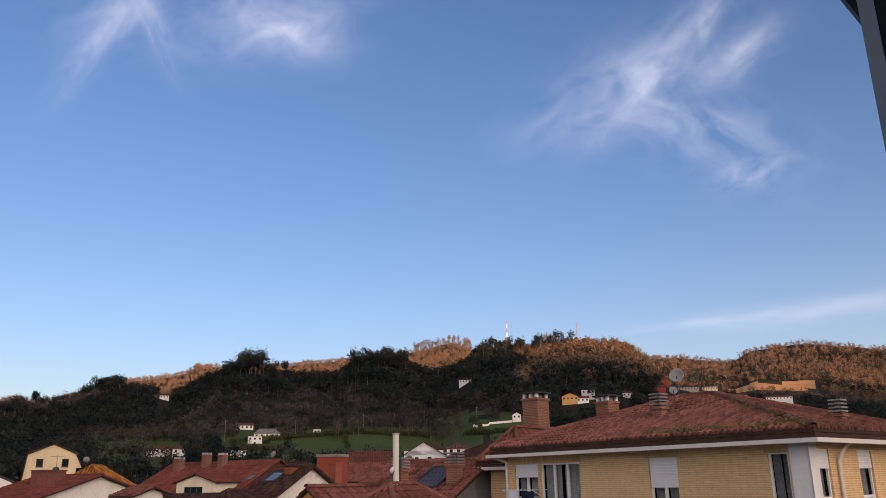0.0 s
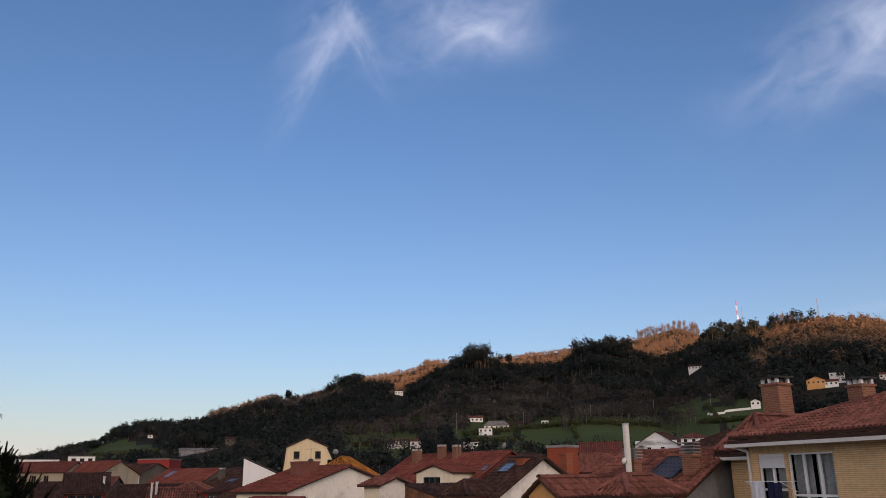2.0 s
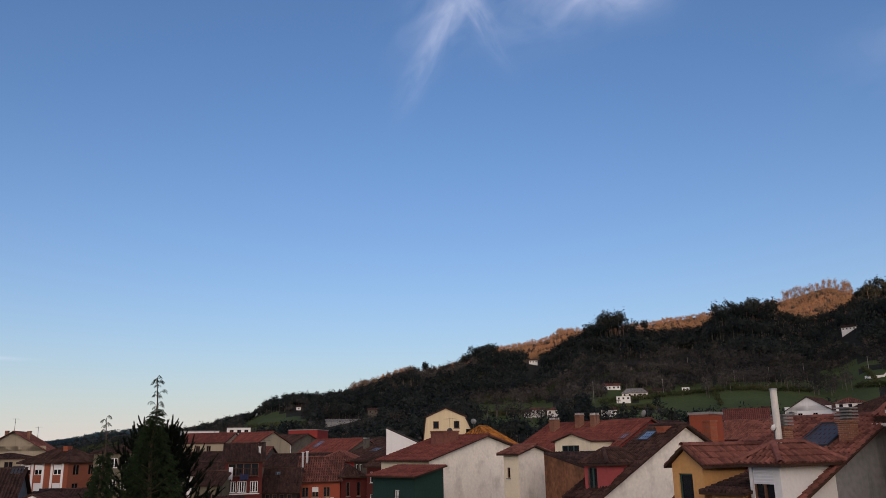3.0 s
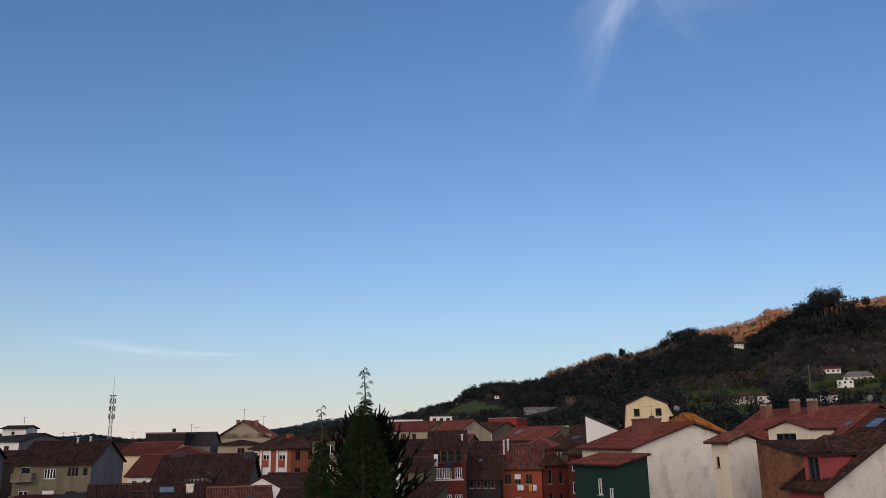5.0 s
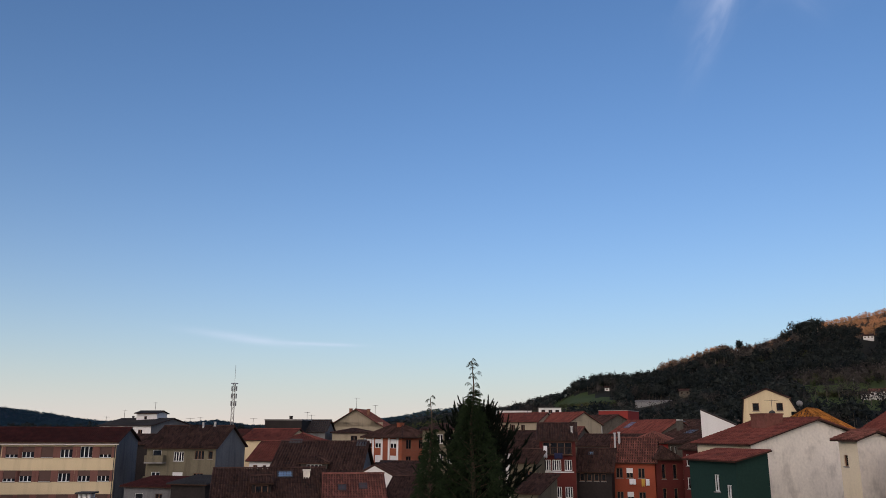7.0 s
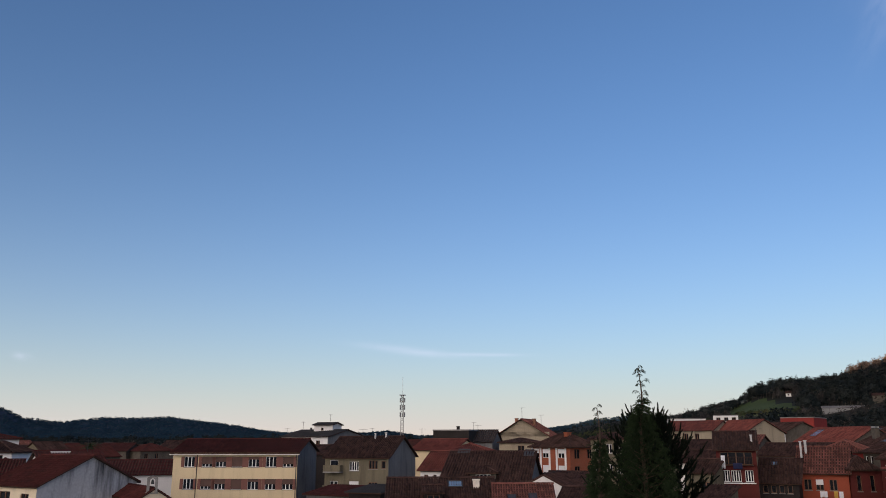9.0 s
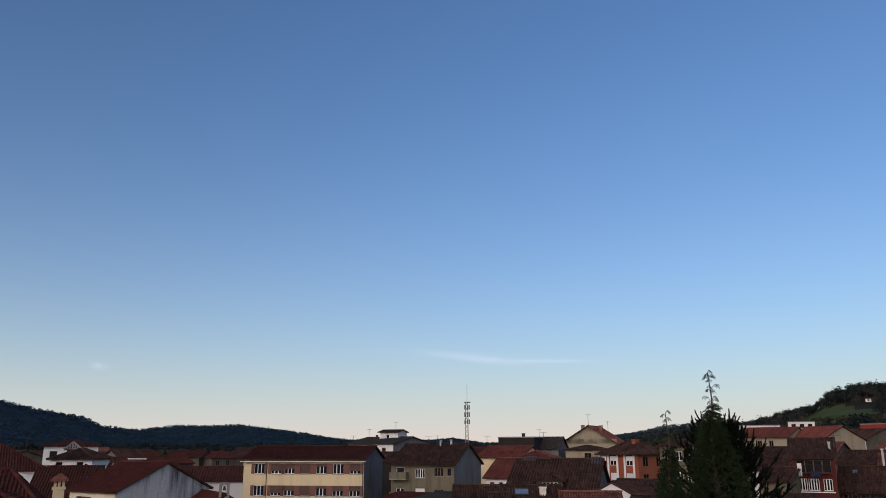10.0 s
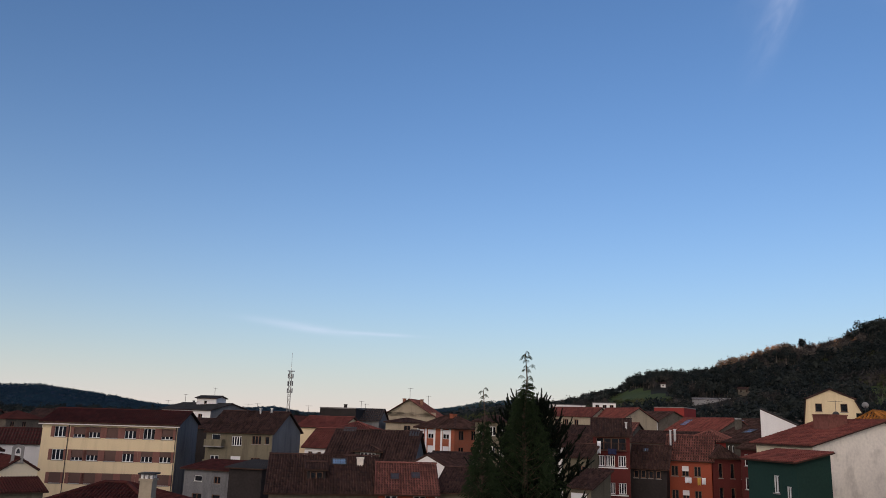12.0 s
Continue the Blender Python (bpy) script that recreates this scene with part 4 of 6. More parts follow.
stand("pale_bare_trees", "bare pale winter trees below the woods", ((-3.0, 6.0, 560, 80, 13, 4.8), (14.0, 32.0, 520, 80, 11, 4.5), (9.0, 13.0, 600, 30, 11, 4)), LEAF_BARE, 120, 0.5, 0.15, 1.6)

# ---- the near corner house of yellow brick ----
CORNER_EAVE, CORNER_RISE, PEAK_X, PEAK_Y = 1.33, 1.64, 6.16, 5.0
corner_house = house("yellow brick corner house with mossy red tiled hip roof", (-6.2, 31.9), (-26.0, 24.4), 9.6, CORNER_EAVE, CORNER_RISE, "hip", BRICK_Y, TILE_RED,
                     wins=[("F", 1.0, 0.69, 1.25, 1.75, "w2tqc"), ("F", 2.75, 0.69, 1.95, 2.0, "w3tc"), ("F", 7.3, 0.63, 1.1, 1.9, "w2thc"), ("F", 11.25, 0.63, 0.62, 1.9, "w1tc"),
                           ("R", 0.75, 0.57, 0.75, 1.9, "w1tqc"), ("R", 3.3, 0.57, 0.9, 1.9, "w1tqc"), ("R", 5.8, 0.57, 1.3, 2.0, "w2f")],
                     chims=[(0.15, 6.0, 3.35, 0.72, BRICK_R, "slab"), (5.75, 2.2, 2.5, 0.38, BRICK_R, "rings"), (11.0, 4.6, 1.95, 0.32, BRICK_R, "rings")], over=0.5, gutter=GUTTER, peak=(4.7, PEAK_X, PEAK_Y))
house("rear wing of the corner house with a brick chimney", (-4.95, 34.2), (-7.0, 33.2), 6.0, 1.2, 0.9, "hip", BRICK_Y, TILE_RED, chims=[(0.25, 3.0, 3.6, 0.85, BRICK_R, "slab")], over=0.4, gutter=GUTTER)

# ---- terraced houses below the window ----
terrace = house("terraced house with a big red tiled roof and a grey gable", (9.5, 32.4), (2.7, 29.0), 14.0, -2.64, 3.46, "x", CREAM_PALE, TILE_RED, side=GREY_PALE,
                chims=[(2.5, 4.2, 0.55, 0.48, BRICK_R, "rings"), (4.55, 5.2, 0.72, 0.5, BRICK_R, "rings")], skylights=[(2.7, 4.6, 1.3, 1.7, SOLAR)])
house("narrow ochre house with a green shuttered door", (8.66, 32.3), (6.7, 31.4), 6.0, -0.75, 0.55, "y", YELLOW, TILE_RED, over=0.22, wins=[("F", 0.6, 0.35, 0.65, 1.2, "g1")])
house("", (6.3, 31.0), (4.3, 30.2), 2.6, -1.75, 0.5, "shed", YELLOW, TILE_BROWN, parent=terrace, low=9.9, over=0.3)
house("", (3.8, 30.2), (1.9, 29.4), 2.9, -0.62, 0.45, "hip", WHITE, TILE_RED, parent=terrace, low=9.9, over=0.3, wins=[("F", 0.55, 0.15, 0.85, 1.25, "b2h")])

gable_house = house("terraced house with a brown tiled roof and a stained plaster gable", (15.6, 47.0), (13.6, 45.0), 13.3, -2.75, 3.74, "x", PINK, TILE_BROWN, side=PLASTER,
                    chims=[(1.6, 6.0, 1.0, 0.6, BRICK_O, "none"), (1.5, 10.0, 1.35, 0.6, BRICK_O, "none")], skylights=[(0.3, 5.0, 0.9, 0.9, BLUEGLASS)])
house("", (14.55, 46.5), (13.0, 45.5), 3.0, -0.95, 0.6, "hip", PINK, TILE_BROWN, parent=gable_house, low=9.8, over=0.25, wins=[("F", 0.55, 0.25, 0.65, 1.2, "g2")])

# ---- houses by the plaster gable ----
house("tall house with pale weathered plaster gable and red tiled roof", (28.8, 65.0), (25.42, 60.0), 11.6, -0.89, 1.7, "x", CREAM_PALE, TILE_BRIGHT, side=PLASTER,
      wins=[("R", 8.6, 2.2, 0.5, 1.25, "g1")], chims=[(3.2, 4.0, 1.3, 1.6, TILE_RED, "none"), (1.2, 5.0, 1.2, 0.9, TILE_RED, "none")])
house("lower dark green house with a red lean-to roof", (29.4, 59.5), (26.46, 55.6), 2.6, -1.9, 0.6, "shed", GREEN, TILE_BRIGHT, wins=[("F", 2.9, 0.9, 0.55, 1.1, "w2"), ("F", 4.1, 1.5, 0.5, 1.0, "w2")])
house("narrow plaster house with a small red tiled roof", (20.15, 56.5), (19.1, 55.5), 3.0, -0.5, 0.45, "x", CREAM_PALE, TILE_RED, side=PLASTER, wins=[("F", 0.45, 0.9, 0.3, 0.7, "b1")])
house("low building clad in rusty red sheets", (17.3, 54.0), (14.6, 49.0), 4.0, -1.3, 0.8, "shedl", RUST, TILE_BROWN, over=0.1)
tower = house("cream tower house with a gambrel gable and two small windows", (25.6, 105.0), (22.75, 105.0), 9.0, 3.85, 1.15, "y", CREAM, TILE_BROWN, wins=[("F", 1.3, 0.45, 0.75, 0.95, "b1"), ("F", 4.0, 0.45, 0.75, 0.95, "b1")], over=0.12, name="tower_house")
tower_top = EYE + 3.85
for name, pts in (("side_wall", ((0, tower_top), (-0.32, tower_top - 2.9), (0, tower_top - 2.9))), ("side_wall", ((5.22, tower_top), (5.22, tower_top - 1.5), (5.95, tower_top - 1.5)))):
    q = Soup()
    q.quad(*((x, 0.02, z) for x, z in pts))
    q.to(name, CREAM, tower).modifiers.new("thick", "SOLIDIFY").thickness = 0.25
    lo, hi = max(pts, key=lambda k: abs(k[0] - 2.6)), pts[0]
    q = Soup()
    q.quad((lo[0], -0.1, lo[1]), (lo[0], 9.1, lo[1]), (hi[0], 9.1, hi[1]), (hi[0], -0.1, hi[1]))
    q.to("steep_side_roof", TILE_BROWN, tower).modifiers.new("thick", "SOLIDIFY").thickness = 0.12
house("white modern house with a steep wedge roof", (28.45, 91.0), (26.19, 91.0), 3.0, 0.6, 1.65, "shedl", WHITE, SLATE, wins=[("F", 0.95, 1.0, 0.7, 0.5, "w1h"), ("F", 2.7, 0.95, 0.7, 0.5, "w1h")], over=0.05)
house("house with an ochre moss-covered roof", (24.3, 82.0), (20.6, 80.0), 8.0, -0.1, 2.1, "hip", STONE, TILE_MOSS)
red_terrace = house("red terraced house with a bright red tiled roof", (19.3, 88.0), (12.55, 76.0), 10.0, -0.5, 2.75, "x", RED, TILE_BRIGHT, chims=[(2.5, 3.6, 2.75, 0.8, BRICK_R, "slab"), (6.0, 4.2, 3.1, 0.7, BRICK_R, "slab"), (8.4, 4.2, 3.0, 0.7, BRICK_R, "slab")],
                    skylights=[(14.6, 1.5, 0.8, 0.9, BLUEGLASS)])
house("", (16.5, 77.0), (14.02, 74.5), 4.5, 0.35, 0.65, "y", CREAM_PALE, TILE_BRIGHT, parent=red_terrace, low=10.0, over=0.25, wins=[("F", 1.8, 0.35, 2.0, 1.45, "g3")])
house("cream house with a brown tiled roof behind the red terrace", (12.75, 86.0), (6.9, 90.0), 9.0, 1.65, 0.7, "x", CREAM_PALE, TILE_BROWN, wins=[("F", 1.6, 0.5, 1.0, 1.0, "b2")])
house("orange rendered stair block with a flat top", (7.25, 72.0), (5.9, 71.0), 2.0, 2.35, 0.2, "flat", ORANGE, TILE_RED)
house("white gabled villa at the foot of the hill", (1.15, 240.0), (-1.65, 236.0), 12.0, 8.0, 3.6, "y", WHITE, TILE_BROWN, wins=[("F", 4, 0.6, 1.2, 1.3, "b2"), ("F", 8, 0.6, 1.2, 1.3, "b2"), ("F", 6, -1.2, 1.0, 1.0, "b1")], name="villa")
house("pale pink villa with a red hip roof", (-1.9, 225.0), (-3.6, 225.0), 8.0, 9.2, 1.3, "hip", WHITE, TILE_RED, wins=rows("F", (1.2, 3.3, 5.4), (0.3, 2.6), 0.9, 1.1, ("b1",)), name="villa")
house("white house under a broad brown hip roof", (-2.1, 120.0), (-6.3, 116.0), 9.5, 3.55, 2.3, "hip", WHITE, TILE_BROWN, over=0.6)
house("row of white houses with red roofs", (5.0, 190.0), (2.1, 190.0), 9.0, 4.9, 2.4, "x", WHITE, TILE_BRIGHT, wins=rows("F", (1.5, 4, 6.5, 9), (0.5,), 1.0, 1.2, ("b2",)))
house("red-roofed house among the terraces", (6.2, 110.0), (1.9, 104.0), 9.0, 0.4, 2.3, "x", RED, TILE_RED)
house("brown-roofed house among the terraces", (4.0, 70.0), (-0.5, 66.0), 9.0, 0.0, 1.55, "x", PLASTER, TILE_RED, chims=[(2.0, 4.0, 1.9, 0.5, BRICK_R, "rings")])

# ---- old street houses in the middle ----
# top opening: dark panes stand in for the open balcony's shaded inside
gallery_house = house("narrow old house with a glazed gallery, oxblood walls and laundry", (39.5, 90.0), (37.0, 90.0), 7.5, -1.0, 1.75, "x", DARKRED, TILE_BROWN,
      wins=rows("F", (0.72, 1.82), (2.1, 4.95), 0.98, 1.15, ("w4",)) + rows("F", (3.1,), (2.1, 4.95), 0.8, 1.15, ("w3",)) + [("F", 1.95, 0.25, 3.2, 1.3, "b4")], chims=[(3.6, 1.5, 0.5, 0.22, METAL, "none")])
for i in range(22):
    s = Soup()
    s.box(0.35 + i * 0.15, -0.32, EYE - 1.0 - 1.5, 0.38 + i * 0.15, -0.29, EYE - 1.0 - 0.75)
    s.to("baluster", DARKWOOD, gallery_house)
for z in (EYE - 1.75, EYE - 2.55):
    s = Soup()
    s.box(0.3, -0.35, z - 0.04, 3.6, -0.002 if z < EYE - 2 else -0.27, z + 0.02)
    s.to("gallery_rail", DARKWOOD, gallery_house)
for z in (EYE - 1.0 - 3.35, EYE - 1.0 - 6.2):
    s = Soup()
    s.box(0.1, -0.08, z - 0.1, 3.7, -0.002, z)
    s.to("ledge", FRAME_W, gallery_house, "white window ledge")
house("low dark timbered house with a brown tiled roof", (36.98, 92.5), (34.6, 92.0), 7.0, -4.35, 2.2, "x", TIMBER, TILE_BROWN, wins=rows("F", (0.6, 1.4, 2.2, 3.0), (0.3,), 0.5, 0.8, ("b1",)) + [("F", 2.2, 3.3, 1.1, 1.5, "w1f"), ("F", 0.6, 3.3, 0.9, 1.5, "b1"), ("F", 3.3, 3.3, 0.6, 1.5, "b1")], skylights=[(1.1, 2.4, 0.5, 0.5, BLUEGLASS)])
house("orange house with a red tiled roof and laundry at the windows", (34.57, 95.0), (31.68, 94.6), 8.0, -3.4, 2.5, "x", ORANGE, TILE_RED, wins=rows("F", (0.85, 2.0, 3.3), (0.7, 3.3), 0.75, 1.1, ("b2", "b2h", "b2")), chims=[(0.3, 2.0, -0.2, 0.2, METAL, "none"), (0.7, 3.0, -0.1, 0.25, METAL, "none")])
house("dark brick house with tall narrow windows", (31.62, 94.9), (30.05, 95.8), 7.0, -2.95, 1.1, "hip", DARKRED, TILE_BROWN, wins=rows("F", (0.9, 2.2, 3.4), (0.7, 3.3), 0.45, 1.6, ("b1",)))
house("upper red storey with a mossy red roof", (33.3, 105.0), (30.65, 104.0), 7.0, -1.4, 1.15, "hip", RED, TILE_RED, skylights=[])
house("old house with a small brown roof and cream side", (41.6, 88.0), (39.8, 87.0), 6.0, -3.3, 1.2, "x", OLIVE, TILE_BROWN, side=OLIVE, wins=[("F", 2.1, 0.9, 1.0, 0.9, "b2")])
house("low garage with a brown tiled roof", (41.3, 80.0), (39.68, 79.0), 5.0, -5.9, 1.5, "shed", OLIVE, TILE_BROWN, wins=[("F", 1.2, 0.45, 1.7, 2.0, "w1f")])
house("cream house with a long red roof behind the street", (42.9, 170.0), (39.6, 165.0), 9.0, 1.8, 1.8, "x", BEIGE, TILE_BRIGHT, wins=rows("F", (3.0, 5.2, 7.5), (0.6,), 0.9, 1.2, ("b2",)))
house("red-roofed house adjoining the cream house", (39.7, 168.0), (37.6, 160.0), 9.0, 1.2, 2.4, "x", BEIGE, TILE_BRIGHT, side=BEIGE)
house("white flat-roofed apartment block", (42.3, 260.0), (40.0, 262.0), 10.0, 6.3, 0.5, "flat", WHITE, SLATE, wins=rows("F", (2, 5, 8), (0.6,), 1.5, 1.3, ("b2",)))
house("white flat-roofed apartment block", (39.5, 262.0), (37.9, 262.0), 10.0, 7.2, 0.5, "flat", WHITE, SLATE, wins=rows("F", (1.5, 3.8, 6), (0.5,), 1.2, 1.2, ("b2",)))
house("hall clad in bright red sheets", (35.3, 230.0), (33.3, 228.0), 14.0, 5.5, 0.3, "flat", RED, TILE_BRIGHT, name="hall")
house("grey house with a pale end wall", (38.0, 190.0), (35.1, 178.0), 9.0, 1.5, 1.9, "x", WHITE, TILE_BROWN, side=STONE, wins=[("F", 6.8, 0.8, 1.2, 1.4, "b2"), ("F", 8.4, 0.8, 1.2, 1.4, "b2")])
house("red-roofed house with skylights", (34.7, 150.0), (31.4, 138.0), 9.0, -0.7, 2.5, "x", STONE, TILE_BRIGHT, skylights=[(2.0, 2.0, 1.6, 1.8, BLUEGLASS)])
house("old stone house with a brown roof", (31.4, 122.0), (28.4, 114.0), 9.0, -1.1, 1.7, "x", STONE, TILE_BROWN, skylights=[(4.0, 1.6, 1.6, 1.4, BLUEGLASS)], chims=[(1.5, 3.0, 1.5, 0.7, STONE, "slab")])
house("brown-roofed house in the old quarter", (31.5, 165.0), (28.8, 158.0), 9.0, 0.4, 1.7, "x", STONE, TILE_BROWN, skylights=[(3.0, 2.0, 1.8, 1.5, BLUEGLASS)])
house("old stone house with white windows", (30.7, 99.0), (29.75, 97.0), 6.0, -1.4, 0.9, "x", STONE, TILE_BROWN, wins=rows("F", (0.5, 1.2), (0.35,), 0.4, 1.2, ("w1",)))
house("dark red house with a brown roof", (29.8, 92.0), (28.5, 89.0), 6.0, -1.85, 1.4, "x", DARKRED, TILE_BROWN, wins=rows("F", (0.9,), (0.6, 3.0), 0.6, 1.2, ("w1",)))

# ---- low roofs in front and the brick flats ----
front_roof = house("low old house with a wide brown tiled roof and a dormer", (62.05, 61.0), (54.54, 61.2), 9.0, -5.4, 2.35, "x", OLIVE, TILE_BROWN, side=WHITE, chims=[(6.8, 3.4, -3.0, 0.5, PLASTER, "none")], skylights=[(4.6, 3.2, 1.1, 0.75, BLUEGLASS)], trim=DARKWOOD)
house("", (59.5, 62.3), (58.25, 62.35), 2.6, -3.9, 0.4, "x", TIMBER, TILE_BROWN, parent=front_roof, low=7.2, over=0.2, wins=[("F", 0.68, 0.12, 0.95, 0.75, "b2")])
house("orange house with a red tiled roof and roof windows", (54.45, 60.2), (50.5, 60.4), 8.0, -5.3, 1.85, "x", ORANGE, TILE_RED, skylights=[(0.9, 1.6, 0.55, 0.7, SOLAR), (2.5, 1.8, 0.55, 0.7, SOLAR)], wins=[("F", 0.9, 0.15, 0.9, 0.5, "w2"), ("F", 3.0, 0.15, 0.9, 0.5, "w2")])
house("white house with a steep red roof", (59.8, 96.0), (57.3, 94.0), 7.0, -3.35, 2.0, "x", WHITE, TILE_BRIGHT, wins=[("F", 0.75, 0.55, 0.55, 0.7, "b2"), ("F", 1.9, 0.55, 0.45, 0.7, "b1")])
big_roof = house("old house with a huge weathered brown roof", (58.3, 79.8), (52.26, 78.2), 10.0, -3.9, 2.65, "x", STONE, TILE_BROWN, side=GREY, skylights=[(7.6, 4.1, 0.9, 1.1, SOLAR), (0.6, 4.6, 1.2, 0.7, SOLAR)])
house("", (56.3, 79.2), (54.5, 78.8), 3.0, -3.05, 0.5, "hip", STONE, TILE_BROWN, parent=big_roof, low=8.8, over=0.3, wins=[("F", 1.3, 0.15, 1.5, 0.9, "w4")])
house("block with dark brown clad wall", (58.9, 150.0), (56.36, 148.0), 9.0, 1.75, 0.2, "flat", TIMBER, SLATE, chims=[(4.0, 3.0, 2.6, 0.5, TIMBER, "none")])
house("house with a dark sloping roof", (56.3, 151.0), (54.7, 150.0), 8.0, -0.2, 2.0, "x", GREY, SLATE)
house("red-roofed house by the mast", (60.4, 132.0), (57.4, 128.0), 8.0, -1.5, 1.6, "x", CREAM, TILE_BRIGHT)
house("pale house with a red hip roof", (58.1, 115.0), (54.8, 114.0), 7.0, -1.7, 1.15, "hip", CREAM_PALE, TILE_BRIGHT)
house("house with a big plain gable and red roof", (54.45, 166.0), (50.65, 163.0), 9.0, 0.75, 3.4, "y", BEIGE, TILE_RED, wins=[("F", 5.0, 0.6 - 1.5, 0.7, 0.5, "b1"), ("F", 7.0, 0.6 - 1.5, 0.7, 0.5, "b1")], chims=[(4.3, 1.0, 4.4, 0.6, BRICK_R, "none"), (7.9, 1.5, 4.3, 0.6, BRICK_R, "none")], over=0.6)
house("brown-roofed annex below the gable", (54.2, 150.0), (51.8, 148.0), 6.0, -0.45, 0.7, "hip", BEIGE, TILE_BROWN, wins=[("F", 4.2, 0.5, 1.3, 1.0, "b2")])
brick_flats = house("flats of orange brick with white striped window bands", (51.95, 141.0), (49.26, 134.0), 7.0, -1.0, 1.9, "hip", BRICK_O, TILE_BROWN, wins=[("F", 1.2, 0.4, 1.5, 1.5, "w2h"), ("F", 3.6, 0.4, 1.5, 1.5, "w2h"), ("F", 7.4, 0.4, 1.5, 1.5, "w2h"), ("F", 1.2, 3.1, 1.5, 1.6, "w2f"), ("F", 3.6, 3.1, 1.5, 1.6, "w2m"), ("F", 7.4, 3.1, 1.5, 1.6, "w2f"), ("R", 1.6, 0.5, 1.2, 1.5, "b2"), ("R", 4.6, 0.5, 1.2, 1.5, "b2"), ("R", 1.6, 3.2, 1.2, 1.5, "b2"), ("R", 4.6, 3.2, 1.2, 1.5, "b2")],
      chims=[(6.0, 3.0, 1.3, 0.9, BRICK_O, "none")], over=0.5)
house("stone house behind the conifer", (47.8, 110.0), (45.4, 108.0), 8.0, 0.1, 0.7, "x", OLIVE, TILE_BROWN, wins=rows("F", (1.0, 2.6, 4.0), (0.6, 3.2), 0.8, 1.2, ("w2",)))
house("low house with a white parapet gable", (52.9, 70.0), (49.4, 69.0), 7.0, -4.1, 1.15, "y", WHITE, TILE_BROWN, over=0.05)
house("low house with brown tiled roof beside the conifer", (51.1, 83.0), (48.4, 82.0), 6.0, -4.3, 1.0, "x", OLIVE, TILE_BROWN)
house("low olive house with a brown roof", (50.4, 62.0), (46.5, 61.0), 7.0, -5.2, 1.5, "x", OLIVE, TILE_BROWN)

# ---- the school, flats and chapel ----
SCHOOL_W = (at(76.65, 119.6) - at(68.41, 113.4)).length
school = house("long cream school block with brown blinds and a red tiled roof", (76.65, 119.6), (68.41, 113.4), 10.0, -1.5, 1.65, "x", CREAM, TILE_DUSK, side=GREY,
               wins=rows("F", [SCHOOL_W * f for f in (0.134, 0.277, 0.389, 0.52, 0.654, 0.792, 0.928)], (0.62, 3.6, 6.55), 1.55, 1.4,
                         ("w3", "w3mB", "w3hB", "w3fB", "w3qB", "w3", "w3mB", "w3", "w3mB", "w3hB", "w3fB", "w3qB", "w3hB", "w3hB", "w3fB", "w3fB", "w3fB", "w3fB", "w3fB", "w3fB", "w3fB")), over=0.4, gutter=GUTTER, name="school")
for f in (0.134, 0.277, 0.389, 0.52, 0.654, 0.792, 0.928):
    for t in (0.62, 3.6, 6.55):
        for dx in (-1.05, 0.92):
            p = Soup()
            x = SCHOOL_W * f + dx
            p.box(x - 0.17, -0.03, EYE - 1.5 - t - 1.4, x + 0.3, 0.02, EYE - 1.5 - t)
            p.to("panel", MAUVE, school, "terracotta wall panel")
flats = house("old flats with dirty olive walls and a dark sagging roof", (66.5, 112.0), (62.06, 108.0), 10.0, -2.2, 2.65, "x", OLIVE, TILE_BROWN, side=GREY,
              wins=[("F", 1.4, 0.35, 1.2, 1.5, "w1"), ("F", 4.4, 0.55, 1.4, 1.2, "w4"), ("F", 7.2, 0.4, 1.3, 1.1, "b3"), ("F", 8.7, 0.45, 0.6, 1.0, "b1"), ("F", 1.4, 3.1, 1.2, 1.3, "w2"), ("F", 4.4, 3.1, 1.4, 1.3, "w1f"), ("F", 7.2, 3.2, 1.3, 1.1, "b3")],
              chims=[(5.5, 4.5, 1.0, 0.25, METAL, "none"), (7.0, 4.8, 1.1, 0.25, METAL, "none")])
for t in (1.85, 4.45):
    z = EYE - 2.2 - t
    s = Soup()
    s.box(0.2, -0.95, z - 0.16, 2.7, -0.002, z)
    slab = s.to("balcony", CONCRETE, flats, "stained concrete balcony")
    s = Soup()
    s.box(0.2, -0.95, z, 2.7, -0.87, z + 0.85)
    s.box(0.2, -0.87, z, 0.28, -0.002, z + 0.85)
    s.box(2.62, -0.87, z, 2.7, -0.002, z + 0.85)
    s.to("parapet", OLIVE, slab)
house("white apartment block with a grey end wall", (69.56, 166.0), (66.37, 158.0), 12.0, 0.75, 1.3, "x", WHITE, SLATE, side=GREY, wins=rows("F", (2.4, 5.2, 9.6), (0.7,), 1.0, 0.9, ("b2", "w2", "b2")), chims=[(5.0, 5.0, 2.9, 0.3, DARKMETAL, "none"), (3.4, 5.0, 2.6, 0.3, DARKMETAL, "none")])
house("white roof storey of the apartment block", (67.35, 166.0), (66.05, 164.0), 4.0, 3.1, 0.4, "x", WHITE, SLATE, wins=[("F", 1.9, 0.5, 0.6, 0.6, "b1")], low=12.0)
house("small cream chapel with tiled roof", (78.75, 69.2), (76.6, 70.0), 8.0, -4.65, 0.85, "y", CREAM_PALE, TILE_DUSK, name="chapel", over=0.1)
house("low annex before the chapel with a dark tiled roof", (79.49, 64.6), (76.12, 65.4), 3.2, -5.81, 0.73, "shed", OLIVE, TILE_DUSK, over=0.3)
house("house with white walls and a broad red roof", (82.5, 132.0), (74.5, 130.0), 9.0, -4.9, 1.95, "x", WHITE, TILE_DUSK)
